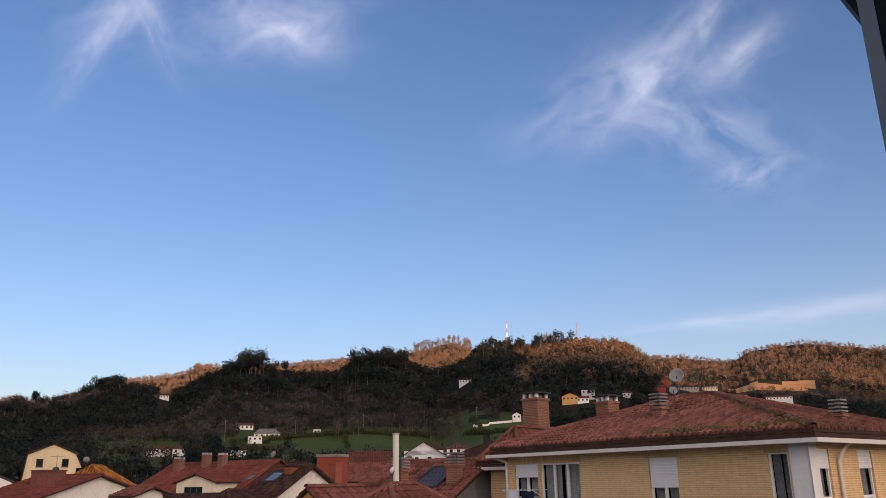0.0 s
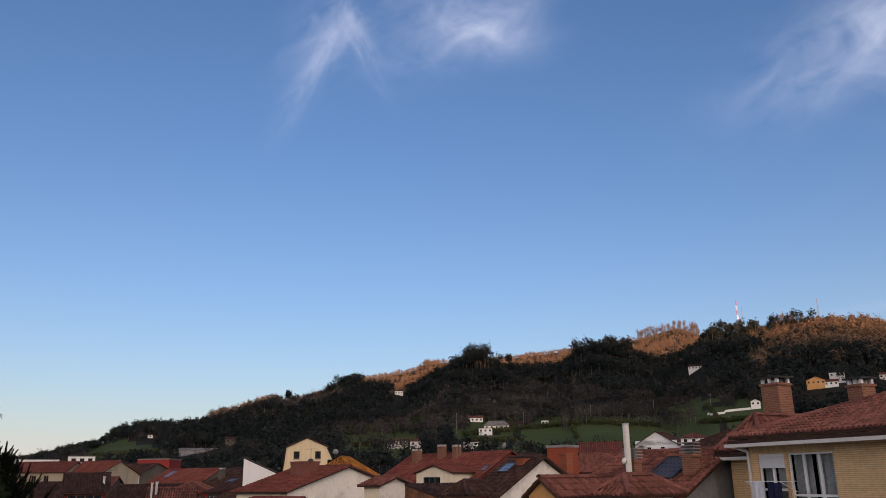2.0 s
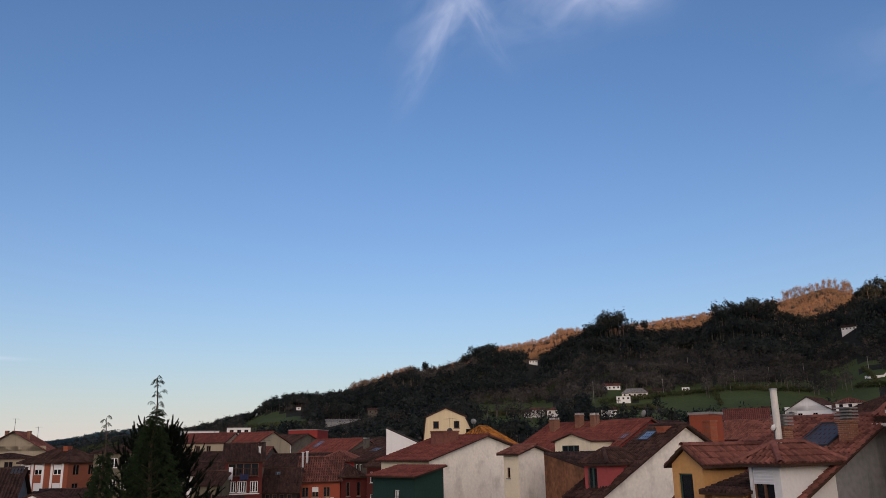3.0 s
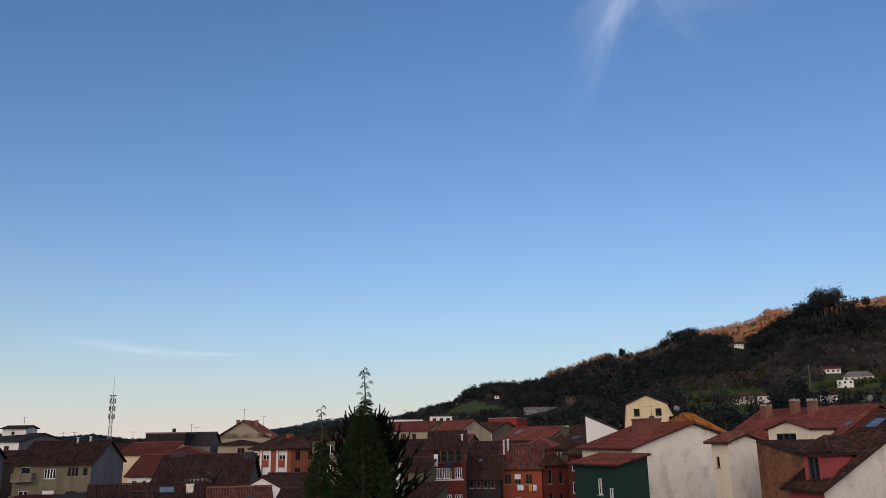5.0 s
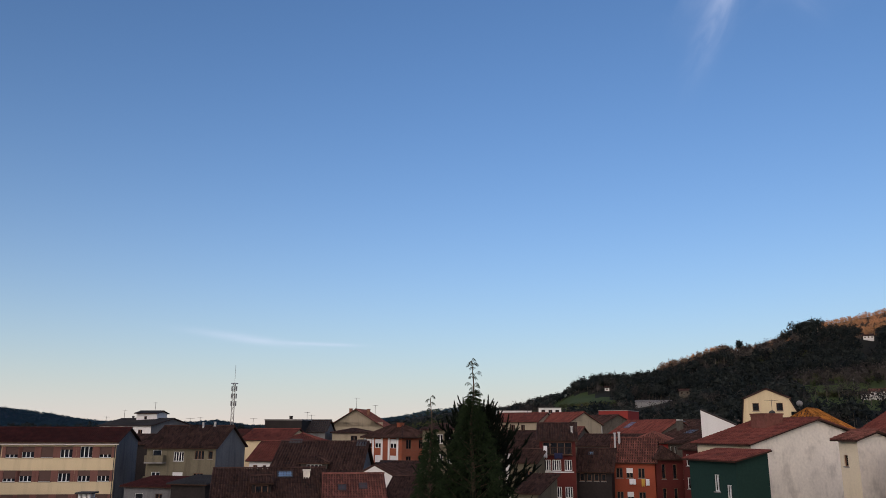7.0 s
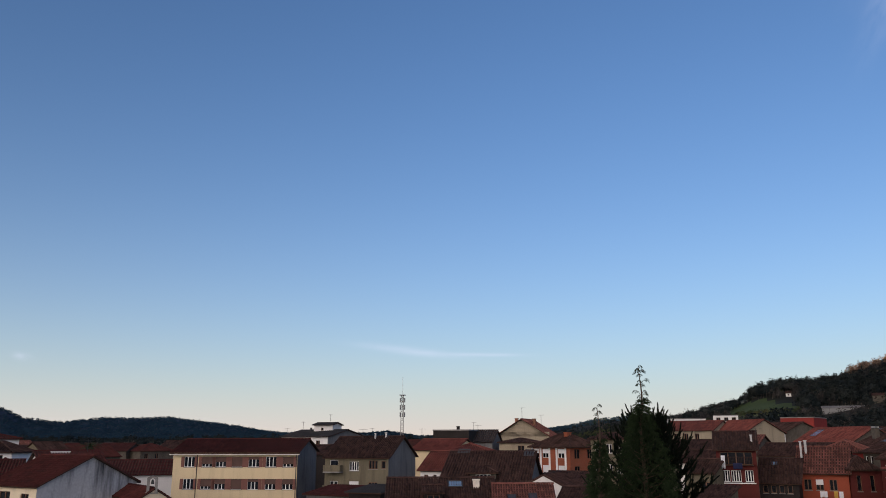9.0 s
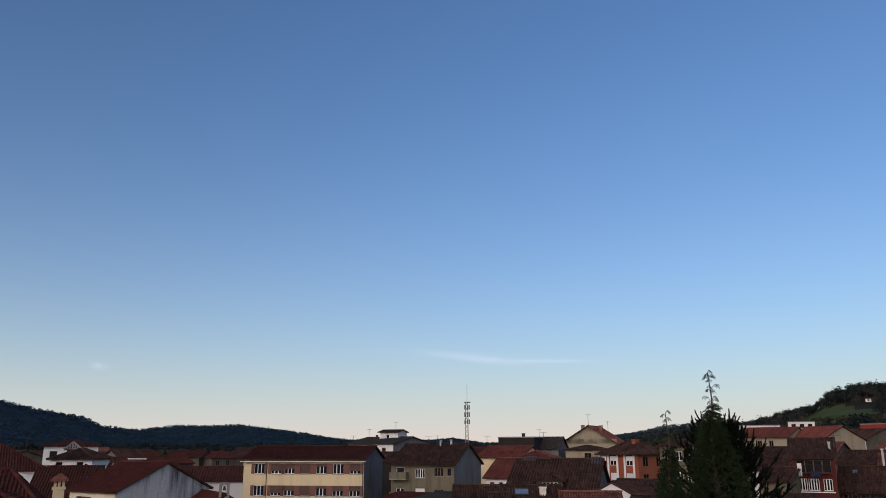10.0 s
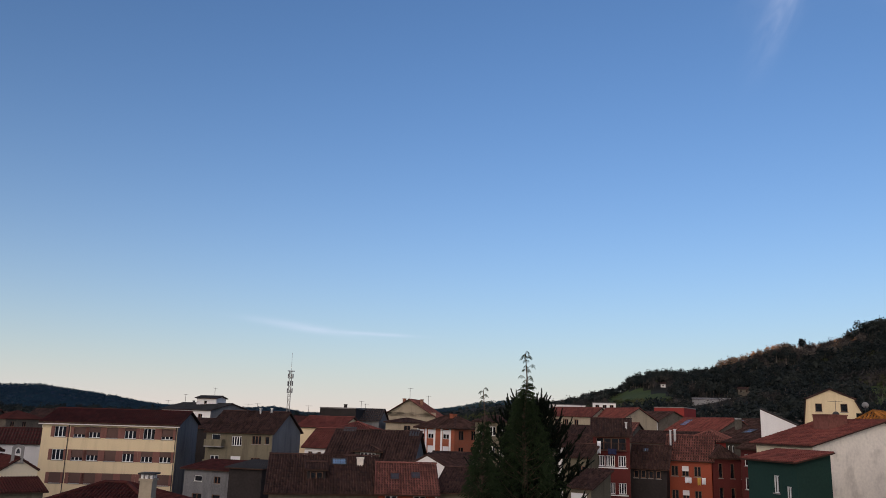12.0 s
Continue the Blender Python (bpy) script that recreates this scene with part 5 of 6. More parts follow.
house("house with a stained grey gable and red roof", (87.4, 78.0), (84.68, 72.0), 9.3, -3.5, 2.2, "x", CREAM_PALE, TILE_DUSK, side=GREY_LIGHT, wins=[("F", 2.2, 0.45, 2.3, 1.3, "b3"), ("F", 5.4, 0.55, 1.1, 1.2, "b2")], over=0.25)
house("plain rendered house with a red hip roof", (99.0, 44.5), (87.9, 43.5), 8.0, -3.95, 2.75, "hip", CREAM_PALE, TILE_DUSK, chims=[(4.4, 5.6, -0.75, 0.55, WHITE, "none")], peak=(3.2, 6.0, 4.5))
house("white house with a dark red roof below the mansion", (89.8, 89.0), (86.1, 88.0), 9.0, -4.6, 2.7, "x", WHITE, TILE_DUSK)
house("low house with a red hip roof and a cream chimney", (97.0, 33.5), (86.3, 33.0), 7.5, -3.3, 1.45, "hip", CREAM_PALE, TILE_DUSK, chims=[(5.1, 6.0, -1.62, 0.45, CREAM, "tile")])
house("white house with a mono-pitched side", (86.75, 100.0), (85.2, 100.0), 6.0, -2.9, 1.0, "shedl", WHITE, TILE_DUSK)
house("white mansion block with a red roof", (89.2, 117.0), (86.0, 117.0), 8.0, 0.3, 0.7, "hip", WHITE, TILE_DUSK, wins=[("F", 1.2, 0.6, 0.9, 1.1, "b1")], name="mansion")
house("white lookout wing with a hip roof", (88.75, 109.0), (86.3, 107.0), 6.0, -1.2, 1.1, "hip", WHITE, TILE_BROWN, wins=rows("F", (1.1, 3.6), (0.35,), 0.8, 0.8, ("b1",)), name="mansion")
house("small red roof lantern with a pointed cap", (87.85, 111.0), (87.15, 111.0), 1.3, 0.1, 0.55, "hip", RED, CONCRETE, low=11.8, name="roof_lantern")
house("long white house with a red roof", (96.0, 98.0), (88.9, 98.0), 9.0, -2.2, 2.55, "hip", WHITE, TILE_DUSK)
house("house with a bright red tiled roof", (84.6, 92.0), (80.9, 93.0), 8.0, -2.2, 1.1, "x", WHITE, TILE_DUSK, chims=[(2.2, 4.0, -1.05, 1.8, WHITE, "none")])
house("near house with a dark red hip roof and a cream chimney", (78.5, 45.0), (68.6, 41.5), 7.0, -5.15, 1.35, "hip", CREAM_PALE, TILE_DUSK, chims=[(6.9, 0.8, -3.2, 0.62, BEIGE, "slab")])
house("half-ruined grey sheds beside the flats", (67.7, 90.0), (64.2, 86.0), 5.0, -5.7, 0.7, "shed", GREY, TILE_DUSK, wins=[("F", 1.8, 0.6, 1.0, 0.6, "w1"), ("F", 4.2, 0.6, 0.8, 0.7, "b2"), ("F", 1.8, 2.4, 1.2, 1.0, "b2"), ("F", 4.2, 2.4, 1.0, 1.2, "b1")])
house("shed with a dark tarpaulin roof", (64.8, 84.0), (62.6, 82.0), 5.0, -5.2, 0.5, "shed", TIMBER, SLATE)

# ---- the rest of the town, towards the edge of the plain ----
spot_rng = random.Random(11)
WALLS = (STONE, CREAM_PALE, OLIVE, STONE, DARKRED, OLIVE, PLASTER)
ROOFS = (TILE_RED, TILE_BROWN, TILE_DUSK, TILE_BROWN, TILE_DUSK)
for ring, b0, b1, gap in ((175, 28.0, 92.0, 3.1), (215, 24.0, 93.0, 2.5), (255, 28.0, 92.0, 2.3), (290, 30.0, 90.0, 2.2)):
    b = b0
    while b < b1:
        if ring == 175 and 72 < b < 80:
            b = 80.0
        r = ring + spot_rng.uniform(-12, 12)
        wide = spot_rng.uniform(1.5, gap)
        turn = spot_rng.uniform(-6, 6)
        e = spot_rng.uniform(-3.4, -1.5)
        house("far house of the old town under a tiled roof", (b + wide, r + turn), (b, r), 8.5, e, spot_rng.uniform(1.3, 2.2), spot_rng.choice(("x", "x", "y", "hip")), spot_rng.choice(WALLS), spot_rng.choice(ROOFS), wins=rows("F", (1.5, 4.2), (0.6,), 0.9, 1.2, ("b2",)), group="far houses of the town")
        b += wide + spot_rng.uniform(0.1, 0.9)
house("dark house in the gap beside the school", (68.3, 136.0), (65.0, 130.0), 8.0, -2.2, 1.4, "x", TIMBER, TILE_BROWN)
for x in (0.25, 2.4, 4.6, 6.35, 8.45):
    p = Soup()
    p.box(x - 0.22, -0.05, EYE - 1.0 - 5.2, x + 0.22, 0.02, EYE - 1.0 - 0.1)
    p.to("white_band", WHITE, brick_flats, "white vertical facade band")
house("brown-roofed house behind the old street", (42.6, 130.0), (39.6, 128.0), 8.0, -1.5, 1.4, "x", STONE, TILE_BROWN)
house("old house with brown roof and white wall", (41.9, 108.0), (39.7, 106.0), 7.0, -2.8, 1.4, "x", WHITE, TILE_BROWN)
house("brown-roofed house between the old streets", (36.9, 118.0), (34.3, 116.0), 8.0, -2.1, 1.5, "x", STONE, TILE_BROWN)
house("red-roofed house between the old streets", (39.4, 140.0), (36.9, 138.0), 8.0, -1.0, 1.6, "x", STONE, TILE_RED)
house("old brown-roofed house behind the orange house", (34.2, 128.0), (31.3, 126.0), 8.0, -1.9, 1.3, "x", STONE, TILE_BROWN)
for x in (3.5, SCHOOL_W - 0.15):
    p = Soup()
    p.bar((x, -0.08, 0), (x, -0.08, EYE - 1.75), 0.05, 8)
    p.to("downpipe", DARKMETAL, school, "dark thin downpipe")

# ---- villas and barns on the hillside ----


def slope_spot(bearing, height):
    """The distance at which the hillside is seen at that angle over the horizon."""
    r = 310.0
    while r < 1490 and math.degrees(math.atan2(land(bearing, r) - EYE, r)) < height:
        r += 5.0
    return r


def hill_house(label, bearing, height, wide, tall, walls, tiles, roof="x", rise=1.6, turn=0.0, wins=True, depth=7.0):
    r = slope_spot(bearing, height)
    g = land(bearing, r)
    half = math.degrees(wide / 2 / r)
    xs = [wide * (i + 0.5) / max(1, round(wide / 3.2)) for i in range(max(1, round(wide / 3.2)))]
    house(label, (bearing + half, r + turn), (bearing - half, r - turn), depth, g + tall - EYE, rise, roof, walls, tiles, wins=rows("F", xs, (0.7,), 1.2, 1.3, ("b2",)) if wins else (), low=g - 4, name="hill_house", group="houses on the hillside", over=0.4)


for spec in (("white farmhouse with red roof on a green meadow", 17.6, 1.95, 9, 5, WHITE, TILE_RED), ("white farmhouse wing with red roof on a meadow", 16.5, 1.9, 8, 4.5, WHITE, TILE_RED, "hip"), ("small red farm outbuilding on a meadow", 18.3, 1.9, 5, 3.5, WHITE, TILE_BROWN),
             ("white cottage at the wood's edge", 12.3, 3.75, 12, 3, WHITE, TILE_RED), ("long farm barn with pale roof", 10.75, 3.05, 17, 4, PLASTER, GREY_PALE, "hip", 3.0), ("small white farm cottage below the barn", 11.55, 2.75, 9, 4.5, WHITE, WHITE, "flat", 0.5),
             ("low grey barn beside the meadow", 9.4, 3.25, 10, 3, STONE, TILE_BROWN), ("white villa high in the woods", 17.75, 5.7, 9, 4, WHITE, TILE_BROWN), ("white villa with brown roof among dark trees", -3.3, 6.75, 12, 5, WHITE, TILE_BROWN, "x", 2.2, 1.5),
             ("small white house above a meadow wall", -6.95, 4.05, 6, 5, WHITE, TILE_BROWN, "y"), ("open farm shed with dark roof", -8.85, 4.55, 9, 3.5, STONE, SLATE), ("ochre house with red roof on the slope", -10.8, 5.15, 12, 6, YELLOW, TILE_RED, "y", 2.5),
             ("white modern house on the slope", -12.1, 5.5, 10, 7, WHITE, SLATE, "flat", 0.4), ("white cottage with red roof on the slope", -11.7, 5.25, 9, 4, WHITE, TILE_BRIGHT), ("white house among hillside trees", -14.9, 5.5, 9, 4, WHITE, TILE_RED),
             ("orange house with red roof high on the slope", -17.5, 6.25, 9, 6, ORANGE, TILE_RED), ("red brick house on the slope", -17.1, 5.75, 10, 6, RED, TILE_RED, "hip"), ("long grey farm sheds on the slope", -19.0, 5.75, 22, 5, GREY_PALE, SLATE), ("grey shed with pale roof on the slope", -20.4, 5.75, 18, 4, GREY_PALE, GREY_PALE),
             ("house with a pinkish red roof on the slope", -22.4, 5.1, 12, 4, CREAM_PALE, TILE_RED), ("white works building below the quarry", -24.7, 4.7, 26, 7, WHITE, TILE_RED), ("long white greenhouse at the hill foot", 31.5, 1.75, 27, 2.5, GREY_PALE, GREY_PALE, "x", 1.2, 0.0, False), ("stone cottage on the hill", 29.4, 2.2, 8, 5, STONE, TILE_BROWN),
             ("white cottage on the hill shoulder", 34.65, 2.75, 4.5, 3, WHITE, TILE_BROWN), ("reddish house on the skyline", 34.0, 3.4, 9, 6, BRICK_R, TILE_RED, "y", 3.0), ("white barn under the trees", 12.6, 1.9, 9, 4, WHITE, TILE_BROWN), ("white shed on the meadow", 7.3, 3.4, 5, 3, WHITE, WHITE, "flat", 0.3)):
    hill_house(*spec)

wall_run = Soup()
for i in range(28):
    b = -6.6 + i * 0.1
    r0, r1 = slope_spot(b, 4.05 - (b + 6.6) * 0.12), slope_spot(b + 0.1, 4.05 - (b + 6.7) * 0.12)
    p, q = at(b, r0, land(b, r0)), at(b + 0.1, r1, land(b + 0.1, r1))
    wall_run.quad(p - Vector((0, 0, 1)), q - Vector((0, 0, 1)), q + Vector((0, 0, 1.5)), p + Vector((0, 0, 1.5)))
    wall_run.quad(p + Vector((0, 0, 1.5)), q + Vector((0, 0, 1.5)), q + Vector((0, 0.4, 1.5)), p + Vector((0, 0.4, 1.5)))
tagged(wall_run.to("field_wall", WHITE), "white boundary wall running along the meadow", "wall")

# ---- poles on the slope ----
for b, e, tall in ((4.05, 3.65, 11), (1.85, 3.75, 11), (-0.3, 3.8, 12), (-4.1, 4.1, 11), (13.6, 2.9, 14), (8.8, 3.1, 12), (18.9, 2.4, 9), (7.0, 5.0, 9), (-9.4, 5.3, 9)):
    r = slope_spot(b, e)
    pole = empty("utility_pole", Matrix.Translation(at(b, r, land(b, r))), "thin pale utility pole on the hillside", "pole", "poles on the slope")
    s = Soup()
    s.bar((0, 0, -1), (0, 0, tall), 0.16, 6, 0.11)
    s.to("shaft", CONCRETE, pole)
    s = Soup()
    s.box(-0.7, -0.06, tall - 0.6, 0.7, 0.06, tall - 0.48)
    s.to("cross_arm", CONCRETE, pole)

# ---- masts ----


def lattice_mast(label, bearing, r, z0, z1, wide, bands, platform=False):
    p = at(bearing, r)
    top = empty("radio_mast", Matrix.Translation(p), label, "mast")
    n = 9
    for i in range(n):
        a, b = z0 + (z1 - z0) * i / n, z0 + (z1 - z0) * (i + 1) / n
        wa, wb = wide * (1 - 0.35 * i / n), wide * (1 - 0.35 * (i + 1) / n)
        s = Soup()
        for k in range(3):
            g, h = 2.09 * k, 2.09 * (k + 1)
            c0, c1 = Vector((wa * math.cos(g), wa * math.sin(g), a)), Vector((wb * math.cos(g), wb * math.sin(g), b))
            d0, d1 = Vector((wa * math.cos(h), wa * math.sin(h), a)), Vector((wb * math.cos(h), wb * math.sin(h), b))
            t = wide * (0.09 if bands else 0.13)
            s.bar(c0, c1, t, 5)
            for j in range(3):
                u, v = j / 3, (j + 1) / 3
                s.bar(c0.lerp(c1, u), d0.lerp(d1, v), t * 0.55, 4)
                s.bar(d0.lerp(d1, u), c0.lerp(c1, v), t * 0.55, 4)
        s.to("section", (MASTRED if i % 2 == 0 else FRAME_W) if bands else CONCRETE, top)
    if platform:
        s = Soup()
        s.bar((0, 0, z1), (0, 0, z1 + (z1 - z0) * 0.15), wide * 0.07, 5)
        s.to("whip_aerial", METAL, top)
        s = Soup()
        s.box(-wide * 1.6, -0.1, z1 - 0.1, wide * 1.6, 0.1, z1 + 0.05)
        s.box(-0.1, -wide * 1.6, z1 - 0.1, 0.1, wide * 1.6, z1 + 0.05)
        s.to("cross_arm", METAL, top)
        for i in range(9):
            g, z = 2.09 * (i % 3) + 0.4, z1 - 0.9 - 1.25 * (i // 3)
            s = Soup()
            s.box(-0.1, -0.06, -0.4, 0.1, 0.06, 0.4)
            s.move(pose(0.45 * math.cos(g), 0.45 * math.sin(g), z, 0, 0, math.degrees(g) + 90)).to("panel_aerial", GREY_PALE, top, "grey panel aerial")
    return top


lattice_mast("grey lattice telephone mast with panel aerials above the roofs", 61.1, 140.0, 0.0, EYE + 7.8, 0.4, False, True)
for b, el0, el1, w, bands in ((-6.47, 8.4, 11.4, 1.1, True), (-6.8, 8.4, 10.95, 0.6, False), (-11.58, 8.6, 11.05, 0.8, False)):
    zg = land(b, 880)
    lattice_mast("red and white lattice mast on the hilltop" if bands else "thin grey mast on the hilltop", b, 880, zg - 2, EYE + 880 * math.tan(radians(el1)), w, bands)


# ---- television aerials, dishes, flue ----
def aerial(bearing, r, z0, z1, arms=5):
    p = at(bearing, r)
    top = empty("tv_aerial", Matrix.Translation(p) @ Matrix.Rotation(random.uniform(0, 3), 4, "Z"), "thin metal television aerial on a roof", "aerial", "television aerials")
    s = Soup()
    th = max(0.02, r * 0.00022)
    s.bar((0, 0, EYE + z0), (0, 0, EYE + z1), th, 5)
    s.to("pole", DARKMETAL, top)
    h = z1 - z0
    s = Soup()
    s.bar((-0.5, 0, EYE + z1 - 0.1), (0.6, 0, EYE + z1 - 0.1), th * 0.7, 4)
    for i in range(arms):
        x = -0.5 + 1.1 * i / (arms - 1)
        s.bar((x, -0.28, EYE + z1 - 0.1), (x, 0.28, EYE + z1 - 0.1), th * 0.6, 4)
    s.to("boom", DARKMETAL, top)


for a in ((52.54, 168, 3.8, 6.7), (51.2, 168, 3.0, 5.2), (56.0, 149, 1.5, 3.3), (55.7, 149, 1.5, 2.8), (59.7, 130, -0.2, 1.9), (68.1, 166, 1.7, 3.8), (66.2, 167, 3.9, 5.3), (63.9, 112, 0.3, 1.6), (63.25, 112, 0.3, 1.7), (69.2, 160, 1.5, 2.4),
          (13.5, 82, 2.0, 4.7), (10.0, 88, 2.2, 3.9), (9.3, 88, 2.2, 3.6), (-20.0, 33.0, 2.9, 4.3), (-19.7, 33.2, 2.9, 4.35), (23.9, 80, 1.8, 2.9), (36.9, 90, 0.3, 1.2), (45.3, 108, 0.6, 2.6), (40.3, 165, 3.4, 5.0), (82.0, 96, -1.2, 0.2), (90.2, 100, 0.2, 1.2), (5.0, 75, 1.2, 3.0)):
    aerial(*a)


def dish(bearing, r, z, size, foot, turn, material=GREY_PALE):
    top = empty("satellite_dish", Matrix.Translation(at(bearing, r, EYE + z)) @ Matrix.Rotation(radians(turn), 4, "Z"), "round grey satellite dish on a short pole", "dish", "satellite dishes")
    s = Soup()
    n, m = 20, 5
    for j in range(m):
        ra, rb = size * j / m, size * (j + 1) / m
        for i in range(n):
            g, h = 2 * math.pi * i / n, 2 * math.pi * (i + 1) / n
            s.quad(*((rr * math.cos(q), 0.35 * rr * rr / size, rr * math.sin(q)) for rr, q in ((ra, g), (rb, g), (rb, h), (ra, h))))
    bowl = s.move(pose(0, 0, 0, 20, 0, 0)).to("bowl", material, top, smooth=True)
    mod = bowl.modifiers.new("thick", "SOLIDIFY")
    mod.thickness = 0.015
    s = Soup()
    s.bar((0, 0.06, -foot), (0, 0.06, 0), 0.025, 6)
    s.to("pole", DARKMETAL, top)
    s = Soup()
    s.bar((0, 0.02, -size * 0.8), (0, -size * 0.9, 0.02), 0.012, 5)
    s.to("feed_arm", DARKMETAL, top)


dish(-18.3, 33.0, 3.97, 0.3, 1.0, 150)
dish(-17.95, 32.5, 3.35, 0.16, 0.5, 170)
dish(23.9, 78.0, 1.55, 0.3, 1.1, 40, DARKMETAL)
dish(22.2, 84.0, 2.6, 0.3, 1.2, 20)
dish(10.2, 84.0, 3.0, 0.35, 1.2, 60)
dish(9.2, 84.0, 3.2, 0.35, 1.3, -70, DARKMETAL)
dish(12.6, 84.0, 3.1, 0.25, 1.2, 30)
dish(1.9, 33.2, 0.5, 0.14, 0.5, 30, WHITE)
fl = empty("flue", Matrix.Translation(at(1.72, 33.3)), "tall pale metal boiler flue on a chimney", "flue")
s = Soup()
s.bar((0, 0, EYE - 0.4), (0, 0, EYE + 1.95), 0.13, 14)
s.to("pipe", GUTTER, fl, smooth=False)
s = Soup()
s.bar((0, 0, EYE + 1.95), (0, 0, EYE + 2.0), 0.15, 14)
s.to("collar", METAL, fl)

# ---- chapel belfry ----
bel = empty("belfry", Matrix.Translation(at(77.85, 69.5)) @ Matrix.Rotation(radians(77.5), 4, "Z"), "small grey stone open belfry arch with a bell", "belfry")
s = Soup()
for x in (-0.42, 0.2):
    s.box(x, 0, EYE - 4.0, x + 0.22, 0.4, EYE - 3.1)
zc = EYE - 3.1
for i in range(10):
    g, h = math.pi * i / 10, math.pi * (i + 1) / 10
    inner = [Vector((0.2 * math.cos(q), 0, zc + 0.2 * math.sin(q))) for q in (g, h)]
    outer = [Vector((max(-0.42, min(0.42, 0.62 * math.cos(q))), 0, zc + min(0.62 * math.sin(q), 0.42 - 0.25 * abs(math.cos(q))))) for q in (g, h)]
    for y in (0.0, 0.4):
        s.quad(*(p + Vector((0, y, 0)) for p in (inner[0], outer[0], outer[1], inner[1])))
    for pair in (inner, outer):
        s.quad(pair[0], pair[1], pair[1] + Vector((0, 0.4, 0)), pair[0] + Vector((0, 0.4, 0)))
s.box(-0.5, -0.05, EYE - 4.08, 0.5, 0.45, EYE - 4.0)
s.to("arch", CONCRETE, bel)
s = Soup()
s.bar((0, 0.17, EYE - 3.0), (0, 0.17, EYE - 3.35), 0.06, 10, 0.15)
s.to("bell", DARKMETAL, bel)

# ---- laundry and racks ----


def cloth(label, bearing, r, z, wide, high, material, turn):
    s = Soup()
    n, m = 10, 5
    for i in range(n):
        for j in range(m):
            q = []
            for a, b in ((i, j), (i + 1, j), (i + 1, j + 1), (i, j + 1)):
                x = wide * (a / n - 0.5)
                q.append((x, 0.04 * math.sin(a * 1.7) * (0.3 + b / m), -high * b / m * (1 + 0.05 * math.sin(a))))
            s.quad(*q)
    ob = s.to("laundry", material, smooth=True)
    ob.matrix_world = Matrix.Translation(at(bearing, r, EYE + z)) @ Matrix.Rotation(radians(turn), 4, "Z")
    ob.modifiers.new("thick", "SOLIDIFY").thickness = 0.01
    tagged(ob, label, "laundry", "laundry on the lines")


cloth("white sheet hung on a window line", -6.5, 31.0, -0.3, 0.55, 0.9, CLOTH_W, -50)
cloth("dark blue clothes hung on a window line", -7.65, 30.4, -0.35, 0.4, 0.9, CLOTH_B, -50)
cloth("dark clothes hung on a window line", -7.25, 30.6, -0.32, 0.3, 0.7, CLOTH_B, -50)
cloth("blue clothes hung on the gallery rail", 38.2, 88.9, -2.35, 0.9, 0.6, CLOTH_B, 38)
cloth("white sheet hung on the gallery rail", 39.1, 89.4, -1.6, 0.4, 1.3, CLOTH_W, 38)
cloth("pale clothes hung below a window", 33.2, 93.8, -5.25, 0.7, 0.6, CLOTH_W, 33)
cloth("ochre and pale clothes hung below a window", 32.5, 93.4, -5.2, 0.35, 0.8, CLOTH_Y, 33)
cloth("pale towel hung below a window", 32.2, 93.2, -5.2, 0.4, 0.7, CLOTH_W, 33)
rack = empty("drying_rack", Matrix.Translation(at(-7.4, 30.9, EYE - 0.3)) @ Matrix.Rotation(radians(-50), 4, "Z"), "folding white drying rack fixed under a window", "rack")
for i in range(5):
    s = Soup()
    s.bar((-0.75, -0.05 - 0.11 * i, 0.0), (0.75, -0.05 - 0.11 * i, 0.0), 0.012, 5)
    s.to("rail", FRAME_W, rack)
for x in (-0.75, 0.75):
    s = Soup()
    s.bar((x, 0.3, 0.0), (x, -0.55, 0.0), 0.014, 5)
    s.bar((x, 0.3, -0.35), (x, -0.5, 0.0), 0.014, 5)
    s.to("bracket", FRAME_W, rack)

# ---- downpipes and corner pier of the near house ----
s = Soup()
u = Vector((0.62, -0.78, 0))
c0 = at(-26.0, 24.4)
lx = (c0 - at(-6.2, 31.9)).length
s.box(lx - 0.55, -0.03, 0, lx + 0.02, 0.02, EYE + CORNER_EAVE - 0.2)
s.box(lx - 0.03, -0.03, 0, lx + 0.03, 0.42, EYE + CORNER_EAVE - 0.2)
s.to("corner_pier", WHITE, corner_house, "white painted corner pier")
for pts in (((lx + 0.45, 1.6, EYE + 0.98), (lx + 0.2, 1.6, EYE + 0.75), (lx + 0.08, 1.5, EYE + 0.45), (lx + 0.08, 1.5, 0)), ((-0.5, -0.55, EYE + 0.98), (0.02, -0.1, EYE + 0.75), (0.02, -0.1, 0))):
    s = Soup()
    for p, q in zip(pts, pts[1:]):
        s.bar(p, q, 0.055, 10)
    s.to("downpipe", GUTTER, corner_house, "pale round downpipe")
# brick soldier course over the windows
SOLDIER = mat("pale_edge_brick", (0.60, 0.42, 0.23), 0.25, 8, 1, 0.9, 0.2, per_piece=0.6, per_object=True)
for x, wd in ((1.95, 3.9), (7.3, 1.6), (11.25, 0.8)):
    n = int(wd / 0.085)
    for i in range(n):
        s = Soup()
        s.box(x - wd / 2 + i * 0.085, -0.025, EYE + CORNER_EAVE - 0.65, x - wd / 2 + i * 0.085 + 0.072, 0.01, EYE + CORNER_EAVE - 0.38)
        s.to("brick", SOLDIER, corner_house)

# ---- the conifers in the yard ----
NEEDLE = mat("cypress_needles", (0.020, 0.036, 0.015), 0.5, 3, 0.5, 0.9, 0.0, per_piece=0.9)
SPIKE = mat("dark_spiky_needles", (0.010, 0.016, 0.010), 0.5, 3, 0.5, 0.9, 0.0, per_piece=0.9)
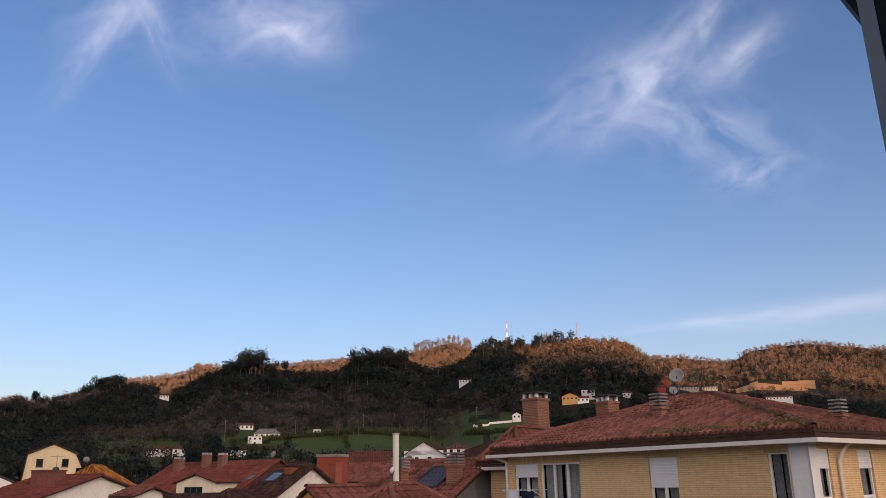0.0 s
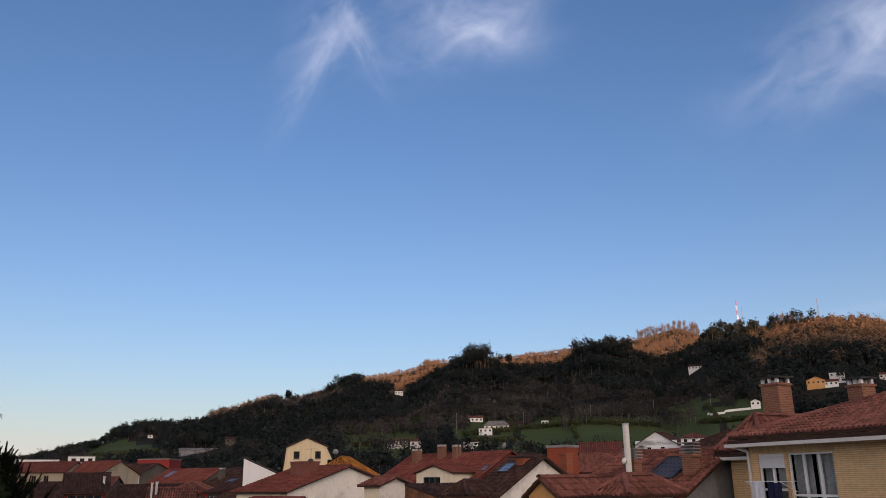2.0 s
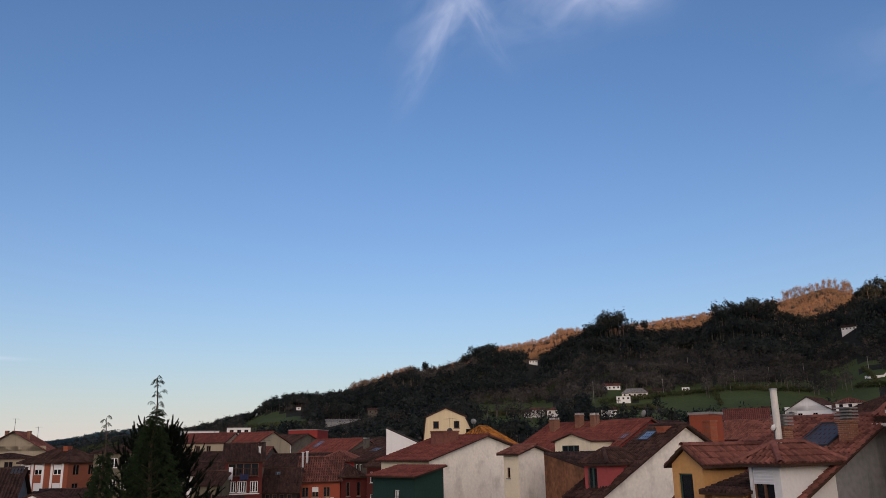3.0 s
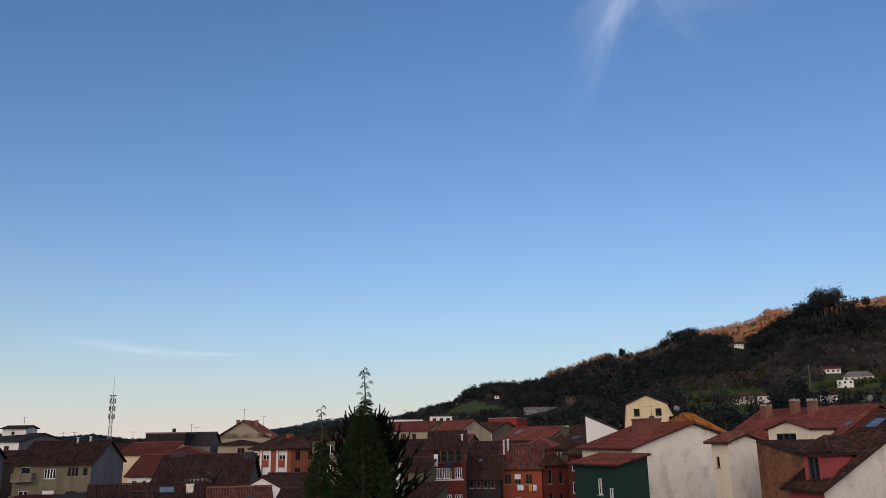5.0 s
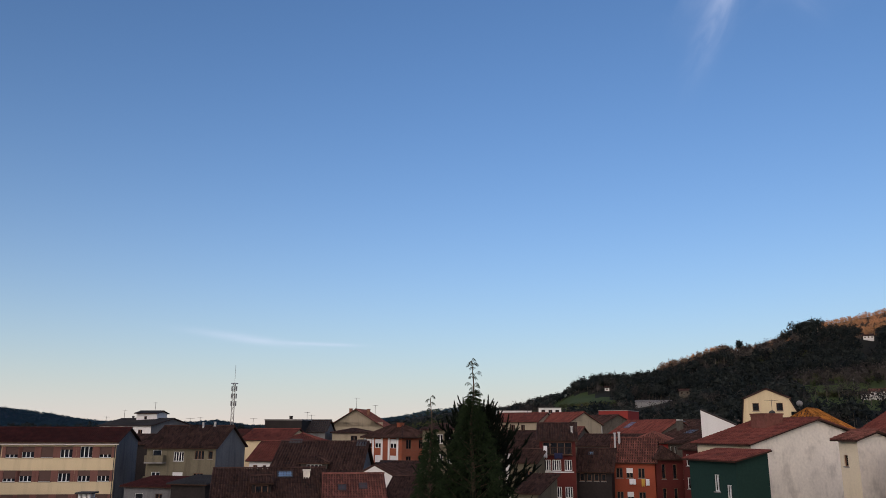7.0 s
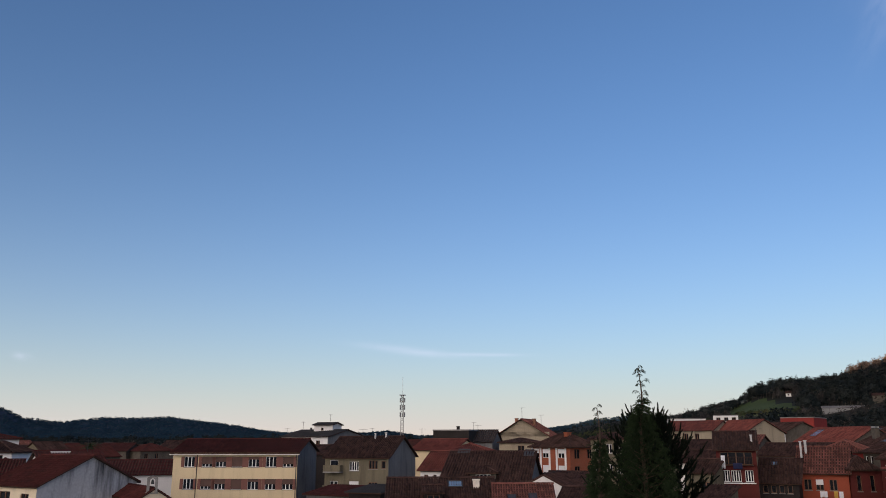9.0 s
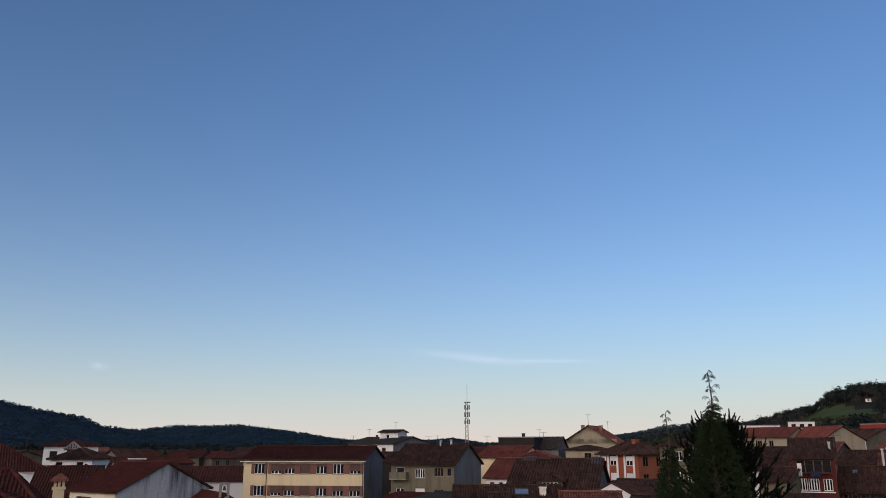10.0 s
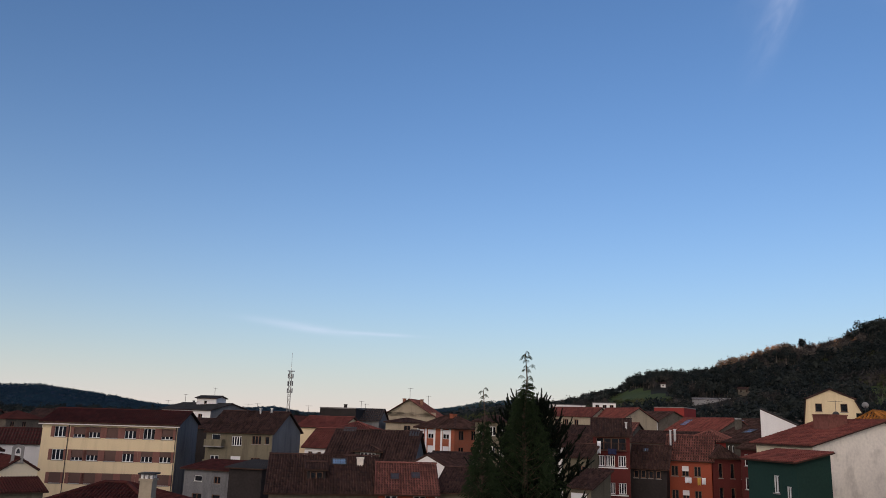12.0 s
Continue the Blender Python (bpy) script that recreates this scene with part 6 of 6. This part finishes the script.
TRUNK = mat("rough_brown_bark", (0.075, 0.055, 0.04), 0.35, 8, 1, 0.95, 0.4)


def conifer(label, bearing, r, top_z, tall, slope, limbs, seed, dense, fill, sparse):
    """A feathery cypress: a thin nodding leader with tufts, then a slim cone of hanging sprays that widens by slope with each metre.
    sparse: metres from the top over which it stays open."""
    rg = random.Random(seed)
    ob = empty("conifer", Matrix.Translation(at(bearing, r)), label, "tree")
    zt = EYE + top_z

    def width(d):
        return slope * max(0.25, d - 1.25)

    def stem(d):
        return Vector((0.06 * math.sin(d * 1.9) * min(d, 1), 0.04 * math.sin(d * 1.3), zt - d))

    s = Soup()
    ds = [zt * (i / 26) ** 1.3 for i in range(27)]
    s.tube([stem(d) for d in ds], [0.01 + 0.017 * d for d in ds], 8)
    s.to("trunk", TRUNK, ob)
    v, f = [], []

    def leaflet(q, tip, w):
        j = len(v)
        v.extend((q - w, q + w, tip))
        f.append((j, j + 1, j + 2))

    def spray(p, d, size, droop=0.3):
        # a feather: a rib with narrow leaflets on both sides that hang down towards its end
        d = d.normalized()
        sd = d.cross(Vector((rg.uniform(-0.4, 0.4), rg.uniform(-0.4, 0.4), 1))).normalized()
        q = p
        for k in range(5):
            step = (d + Vector((0, 0, -droop * k))).normalized() * size * 0.26
            for sg in (-1, 1):
                tip = q + step * 1.3 + (sd * sg * rg.uniform(0.3, 0.6) + Vector((0, 0, rg.uniform(-0.5, 0.1)))) * size * 0.42
                leaflet(q, tip, d * size * 0.07)
            q = q + step
        leaflet(q - step, q + step, sd * size * 0.06)

    # tufts on bowed twigs along the leader
    d, g = 0.0, rg.uniform(0, 6)
    while d < sparse:
        long = (0.10 + 0.24 * min(1, d / 1.1)) * rg.uniform(0.5, 1.2)
        out = Vector((math.cos(g), math.sin(g), 0))
        prev = stem(d)
        way = [prev]
        for k in range(1, 6):
            x = k / 5
            p = stem(d) + out * long * x + Vector((0, 0, long * (2.1 * x - 1.2 * x * x)))
            way.append(p)
            if k > 1:
                for j in range(3):
                    spray(p, (p - prev) + out * 0.02 + Vector((rg.gauss(0, 0.04), rg.gauss(0, 0.04), -0.03)), rg.uniform(0.07, 0.14), 0.4)
            prev = p
        tw = Soup()
        tw.tube(way, [0.008] * 6, 4)
        tw.to("twig", TRUNK, ob)
        g += rg.uniform(1.6, 2.9)
        d += rg.uniform(0.04, 0.10) if rg.random() < 0.8 else 0.2
    # hanging sprays that fill the cone
    for i in range(fill):
        dt = sparse * 0.75 + (tall - sparse * 0.75) * rg.random() ** 0.75
        g = rg.uniform(0, 6.28)
        edge = 1 + 0.22 * math.sin(3 * g + dt * 2.1) + 0.15 * math.sin(7 * g - dt * 5)
        rr = width(dt) * edge * math.sqrt(rg.uniform(0.25, 1.0))
        p = stem(dt) + Vector((math.cos(g) * rr, math.sin(g) * rr, 0))
        spray(p, Vector((math.cos(g) + rg.gauss(0, 0.4), math.sin(g) + rg.gauss(0, 0.4), rg.uniform(-0.3, 1.3))), rg.uniform(0.12, 0.26))
    for i in range(limbs):
        dt = sparse * 0.6 + (tall - sparse * 0.6) * ((i + 0.5) / limbs)
        g = i * 2.399 + rg.uniform(-0.3, 0.3)
        long = width(dt) * rg.uniform(0.75, 1.3)
        lift = long * rg.uniform(0.3, 0.9)
        p0 = stem(dt + lift)
        prev, way, n = p0, [p0], 7
        for k in range(1, n + 1):
            x = k / n
            p = p0 + Vector((math.cos(g) * long * x, math.sin(g) * long * x, lift * x))
            way.append(p)
            run = p - prev
            for q in range(dense if x > 0.3 else 1):
                dirn = Matrix.Rotation(rg.uniform(-1.1, 1.1), 3, "Z") @ run.normalized() + Vector((0, 0, rg.uniform(-0.3, 0.5)))
                spray(prev.lerp(p, rg.random()), dirn, rg.uniform(0.12, 0.22))
            prev = p
        ls = Soup()
        ls.tube(way, [0.022 * (1 - k / n) + 0.005 for k in range(n + 1)], 4)
        ls.to("limb", TRUNK, ob)
    link("crown", v, f, NEEDLE, ob, "green feathery hanging sprays")["kind"] = "stuff"


def spiky_tree(label, bearing, r, top_z, limbs, reach, seed):
    """A dark tree with long limbs like ropes of needles, which sweep out and turn up to sharp points."""
    rg = random.Random(seed)
    ob = empty("conifer", Matrix.Translation(at(bearing, r)), label, "tree")
    zt = EYE + top_z
    s = Soup()
    s.tube([Vector((0, 0, z)) for z in (0, zt * 0.4, zt * 0.7, zt - 0.6)], [0.24, 0.18, 0.11, 0.03], 8)
    s.to("trunk", TRUNK, ob)
    v, f = [], []

    def rope(way, thick):
        n = len(way) - 1
        for k in range(n):
            run = way[k + 1] - way[k]
            long = run.length
            d = run.normalized()
            x = d.orthogonal().normalized()
            y = d.cross(x)
            for j in range(max(8, int(long / 0.006))):
                u = rg.random()
                t = (k + u) / n
                w = thick * (1 - t) ** 0.6 + 0.012
                g = rg.uniform(0, 6.28)
                side = x * math.cos(g) + y * math.sin(g)
                q = way[k].lerp(way[k + 1], u)
                tip = q + side * w + d * (w * 0.7 + 0.05)
                across = d.cross(side) * 0.022
                i = len(v)
                v.extend((q - across, q + across, tip))
                f.append((i, i + 1, i + 2))

    def bend(p0, g, long, lift, n=7):
        return [p0 + Vector((math.cos(g) * long * (k / n), math.sin(g) * long * (k / n), lift * (k / n) ** 1.8)) for k in range(n + 1)]

    for i in range(limbs):
        d = 0.7 + 6.2 * ((i + 0.5) / limbs) ** 1.1
        g = i * 2.399 + rg.uniform(-0.4, 0.4)
        long = min(reach, 0.35 + 0.62 * d) * rg.uniform(0.7, 1.08)
        lift = long * rg.uniform(0.45, 0.8)
        way = bend(Vector((0, 0, zt - d - 0.3)), g, long, lift)
        rope(way, 0.115)
        ls = Soup()
        ls.tube(way, [0.03 * (1 - k / 7) + 0.006 for k in range(8)], 4)
        ls.to("limb", TRUNK, ob)
        for k in range(1, 7):
            for sg in (-1, 1):
                if rg.random() < 0.85:
                    rope(bend(way[k], g + sg * rg.uniform(0.35, 0.85), rg.uniform(0.25, 0.6) * (1.1 - k / 9), rg.uniform(0.15, 0.5), 4), 0.08)
    link("crown", v, f, SPIKE, ob, "dark ropes of needles with upturned tips")["kind"] = "stuff"


spiky_tree("dark spiky conifer with upswept limbs behind a feathery one", 43.95, 31.6, 1.5, 150, 2.4, 12)
conifer("tall green conifer with a thin feathery leader", 44.25, 30.0, 2.62, 8.5, 0.36, 150, 3, 3, 7000, 1.9)
conifer("slender thin-leaved conifer beside the taller tree", 47.25, 29.0, 1.15, 6.5, 0.23, 90, 8, 4, 2000, 1.9)

# ---- palm ----
pm = empty("palm", Matrix.Translation(at(81.85, 120)), "dark palm tree rising behind the roofs", "tree")
s = Soup()
s.bar((0, 0, 0), (0, 0, EYE - 0.8), 0.3, 8, 0.22)
s.to("trunk", TRUNK, pm)
for i in range(26):
    g, up = i * 2.4, random.uniform(-0.2, 1.1)
    s = Soup()
    prev = Vector((0, 0, EYE - 0.8))
    for k in range(1, 7):
        x = k / 6 * 1.9
        p = Vector((math.cos(g) * x, math.sin(g) * x, EYE - 0.8 + up * x - 0.38 * x * x))
        wv = Vector((-math.sin(g), math.cos(g), -0.5)) * 0.28 * (1 - k / 7)
        s.quad(prev, p, p + wv)
        s.quad(prev, p - Vector((wv.x, wv.y, -wv.z)), p)
        prev = p
    s.to("frond", NEEDLE, pm)

# ---- the house with the open window from which one looks ----
FRONT = 31.0
m = Matrix.Rotation(radians(FRONT), 4, "Z")
s = Soup()
holed(s, m @ pose(5, -0.2, 0, 0, 0, 180), 10.0, 0.0, 16.5, [(4.35, EYE - 0.95, 1.3, 2.0)], 0.3)
tagged(s.to("wall_home", PLASTER), "plain plastered wall around the open window", "wall", kind="structure")
s = Soup()
s.box(-5, -5.0, 0, -4.7, -0.5, 16.5)
s.box(4.7, -5.0, 0, 5, -0.5, 16.5)
s.box(-5, -5.3, 0, 5, -5.0, 16.5)
s.box(-5, -5.0, 16.2, 5, -0.5, 16.5)
s.box(-4.7, -5.0, EYE - 1.7, 4.7, -0.5, EYE - 1.5)
tagged(s.move(m).to("wall_home_back", PLASTER), "plain room shell behind the open window", "wall", kind="structure")
leaf = empty("window_leaf", Matrix.Translation(at(-33.45, 0.95)) @ Matrix.Rotation(radians(-33.45), 4, "Z"), "open window leaf of pale grey aluminium with dark seals", "window")
ALU = mat("grey_aluminium", (0.42, 0.45, 0.47), 0.1, 20, 2, 0.45, 0.05)
RUBBER = mat("black_seal", (0.012, 0.012, 0.014), 0.2, 10, 1, 0.7, 0.05)
s = Soup()
s.box(0, 0, EYE - 0.7, 0.017, 0.03, EYE + 1.0)
s.to("stile", ALU, leaf)
s = Soup()
s.box(0.017, 0.002, EYE - 0.7, 0.035, 0.028, EYE + 1.0)
s.to("seal", RUBBER, leaf)
s = Soup()
s.box(0.035, 0, EYE - 0.7, 0.09, 0.03, EYE + 1.0)
s.to("outer_stile", ALU, leaf)
s = Soup()
s.quad((0.0, 0.0, EYE + 0.52), (0.0, 0.0, EYE + 0.67), (-0.06, 0.0, EYE + 0.67))
s.quad((0.0, 0.02, EYE + 0.52), (-0.06, 0.02, EYE + 0.67), (0.0, 0.02, EYE + 0.67))
s.quad((0.0, 0.0, EYE + 0.52), (-0.06, 0.0, EYE + 0.67), (-0.06, 0.02, EYE + 0.67), (0.0, 0.02, EYE + 0.52))
s.to("corner_bracket", RUBBER, leaf, "dark corner bracket")

# ---- moss and weeds on the near roof ----
MOSS = mat("roof_moss", (0.15, 0.135, 0.05), 0.4, 6, 1, 0.95, 0.0, per_piece=0.9)
mv, mf = [], []
HIP_RUN = (lx + 0.5 - PEAK_X) / (PEAK_Y + 0.5)
ml = random.Random(21)
for i in range(170):
    if i % 3:
        x, y = ml.uniform(7.0, lx + 0.3), -0.35 + abs(ml.gauss(0, 0.35))
    else:
        k = ml.uniform(0, 4.0)
        x, y = lx + 0.4 - k * HIP_RUN + ml.gauss(0, 0.15), -0.4 + k + ml.gauss(0, 0.15)
    y = max(-0.45, min(y, (lx + 0.4 - x) / HIP_RUN - 0.4))
    z = EYE + CORNER_EAVE + 0.14 + CORNER_RISE / PEAK_Y * y
    for j in range(14):
        c = Vector((x + ml.gauss(0, 0.08), y + ml.gauss(0, 0.08), z + abs(ml.gauss(0, 0.05))))
        k = len(mv)
        for q in range(3):
            mv.append(c + Vector((ml.gauss(0, 0.03), ml.gauss(0, 0.03), ml.gauss(0, 0.035))))
        mf.append((k, k + 1, k + 2))
link("moss", mv, mf, MOSS, corner_house, "yellowish moss and weeds between roof tiles")["kind"] = "stuff"

# ---- single tiles of the near roof, the stretch by the corner ----
def tile_mesh():
    v, f = [], []
    for y, r in ((0.0, 0.072), (0.42, 0.058)):
        for ring in (1.0, 0.8):
            for i in range(5):
                g = math.pi * i / 4
                v.append((r * ring * math.cos(g), y, r * ring * math.sin(g)))
    for i in range(4):
        f += [(i + 1, i, i + 10, i + 11), (i, i + 1, i + 6, i + 5), (i + 10, i + 15, i + 16, i + 11)]
    me = bpy.data.meshes.new("tile")
    me.from_pydata(v, [], f)
    me.materials.append(TILE_PIECE)
    return me


one_tile = tile_mesh()
slope_g = CORNER_RISE / PEAK_Y
lean = math.degrees(math.atan(slope_g))
tile_rng = random.Random(4)
count = 0
for row in range(9):
    q = row * 0.36
    y = -0.5 + q * math.cos(math.atan(slope_g))
    for col in range(46):
        x = lx + 0.36 - col * 0.2
        if x > lx + 0.35 - (y + 0.95) * HIP_RUN or count >= 300:
            continue
        t = new("tile", one_tile)
        t.parent = corner_house
        t.matrix_basis = pose(x, y, EYE + CORNER_EAVE + 0.1 + slope_g * y + 0.035, lean + 2.0 + tile_rng.uniform(-1, 1), 0, tile_rng.uniform(-2.5, 2.5))
        count += 1
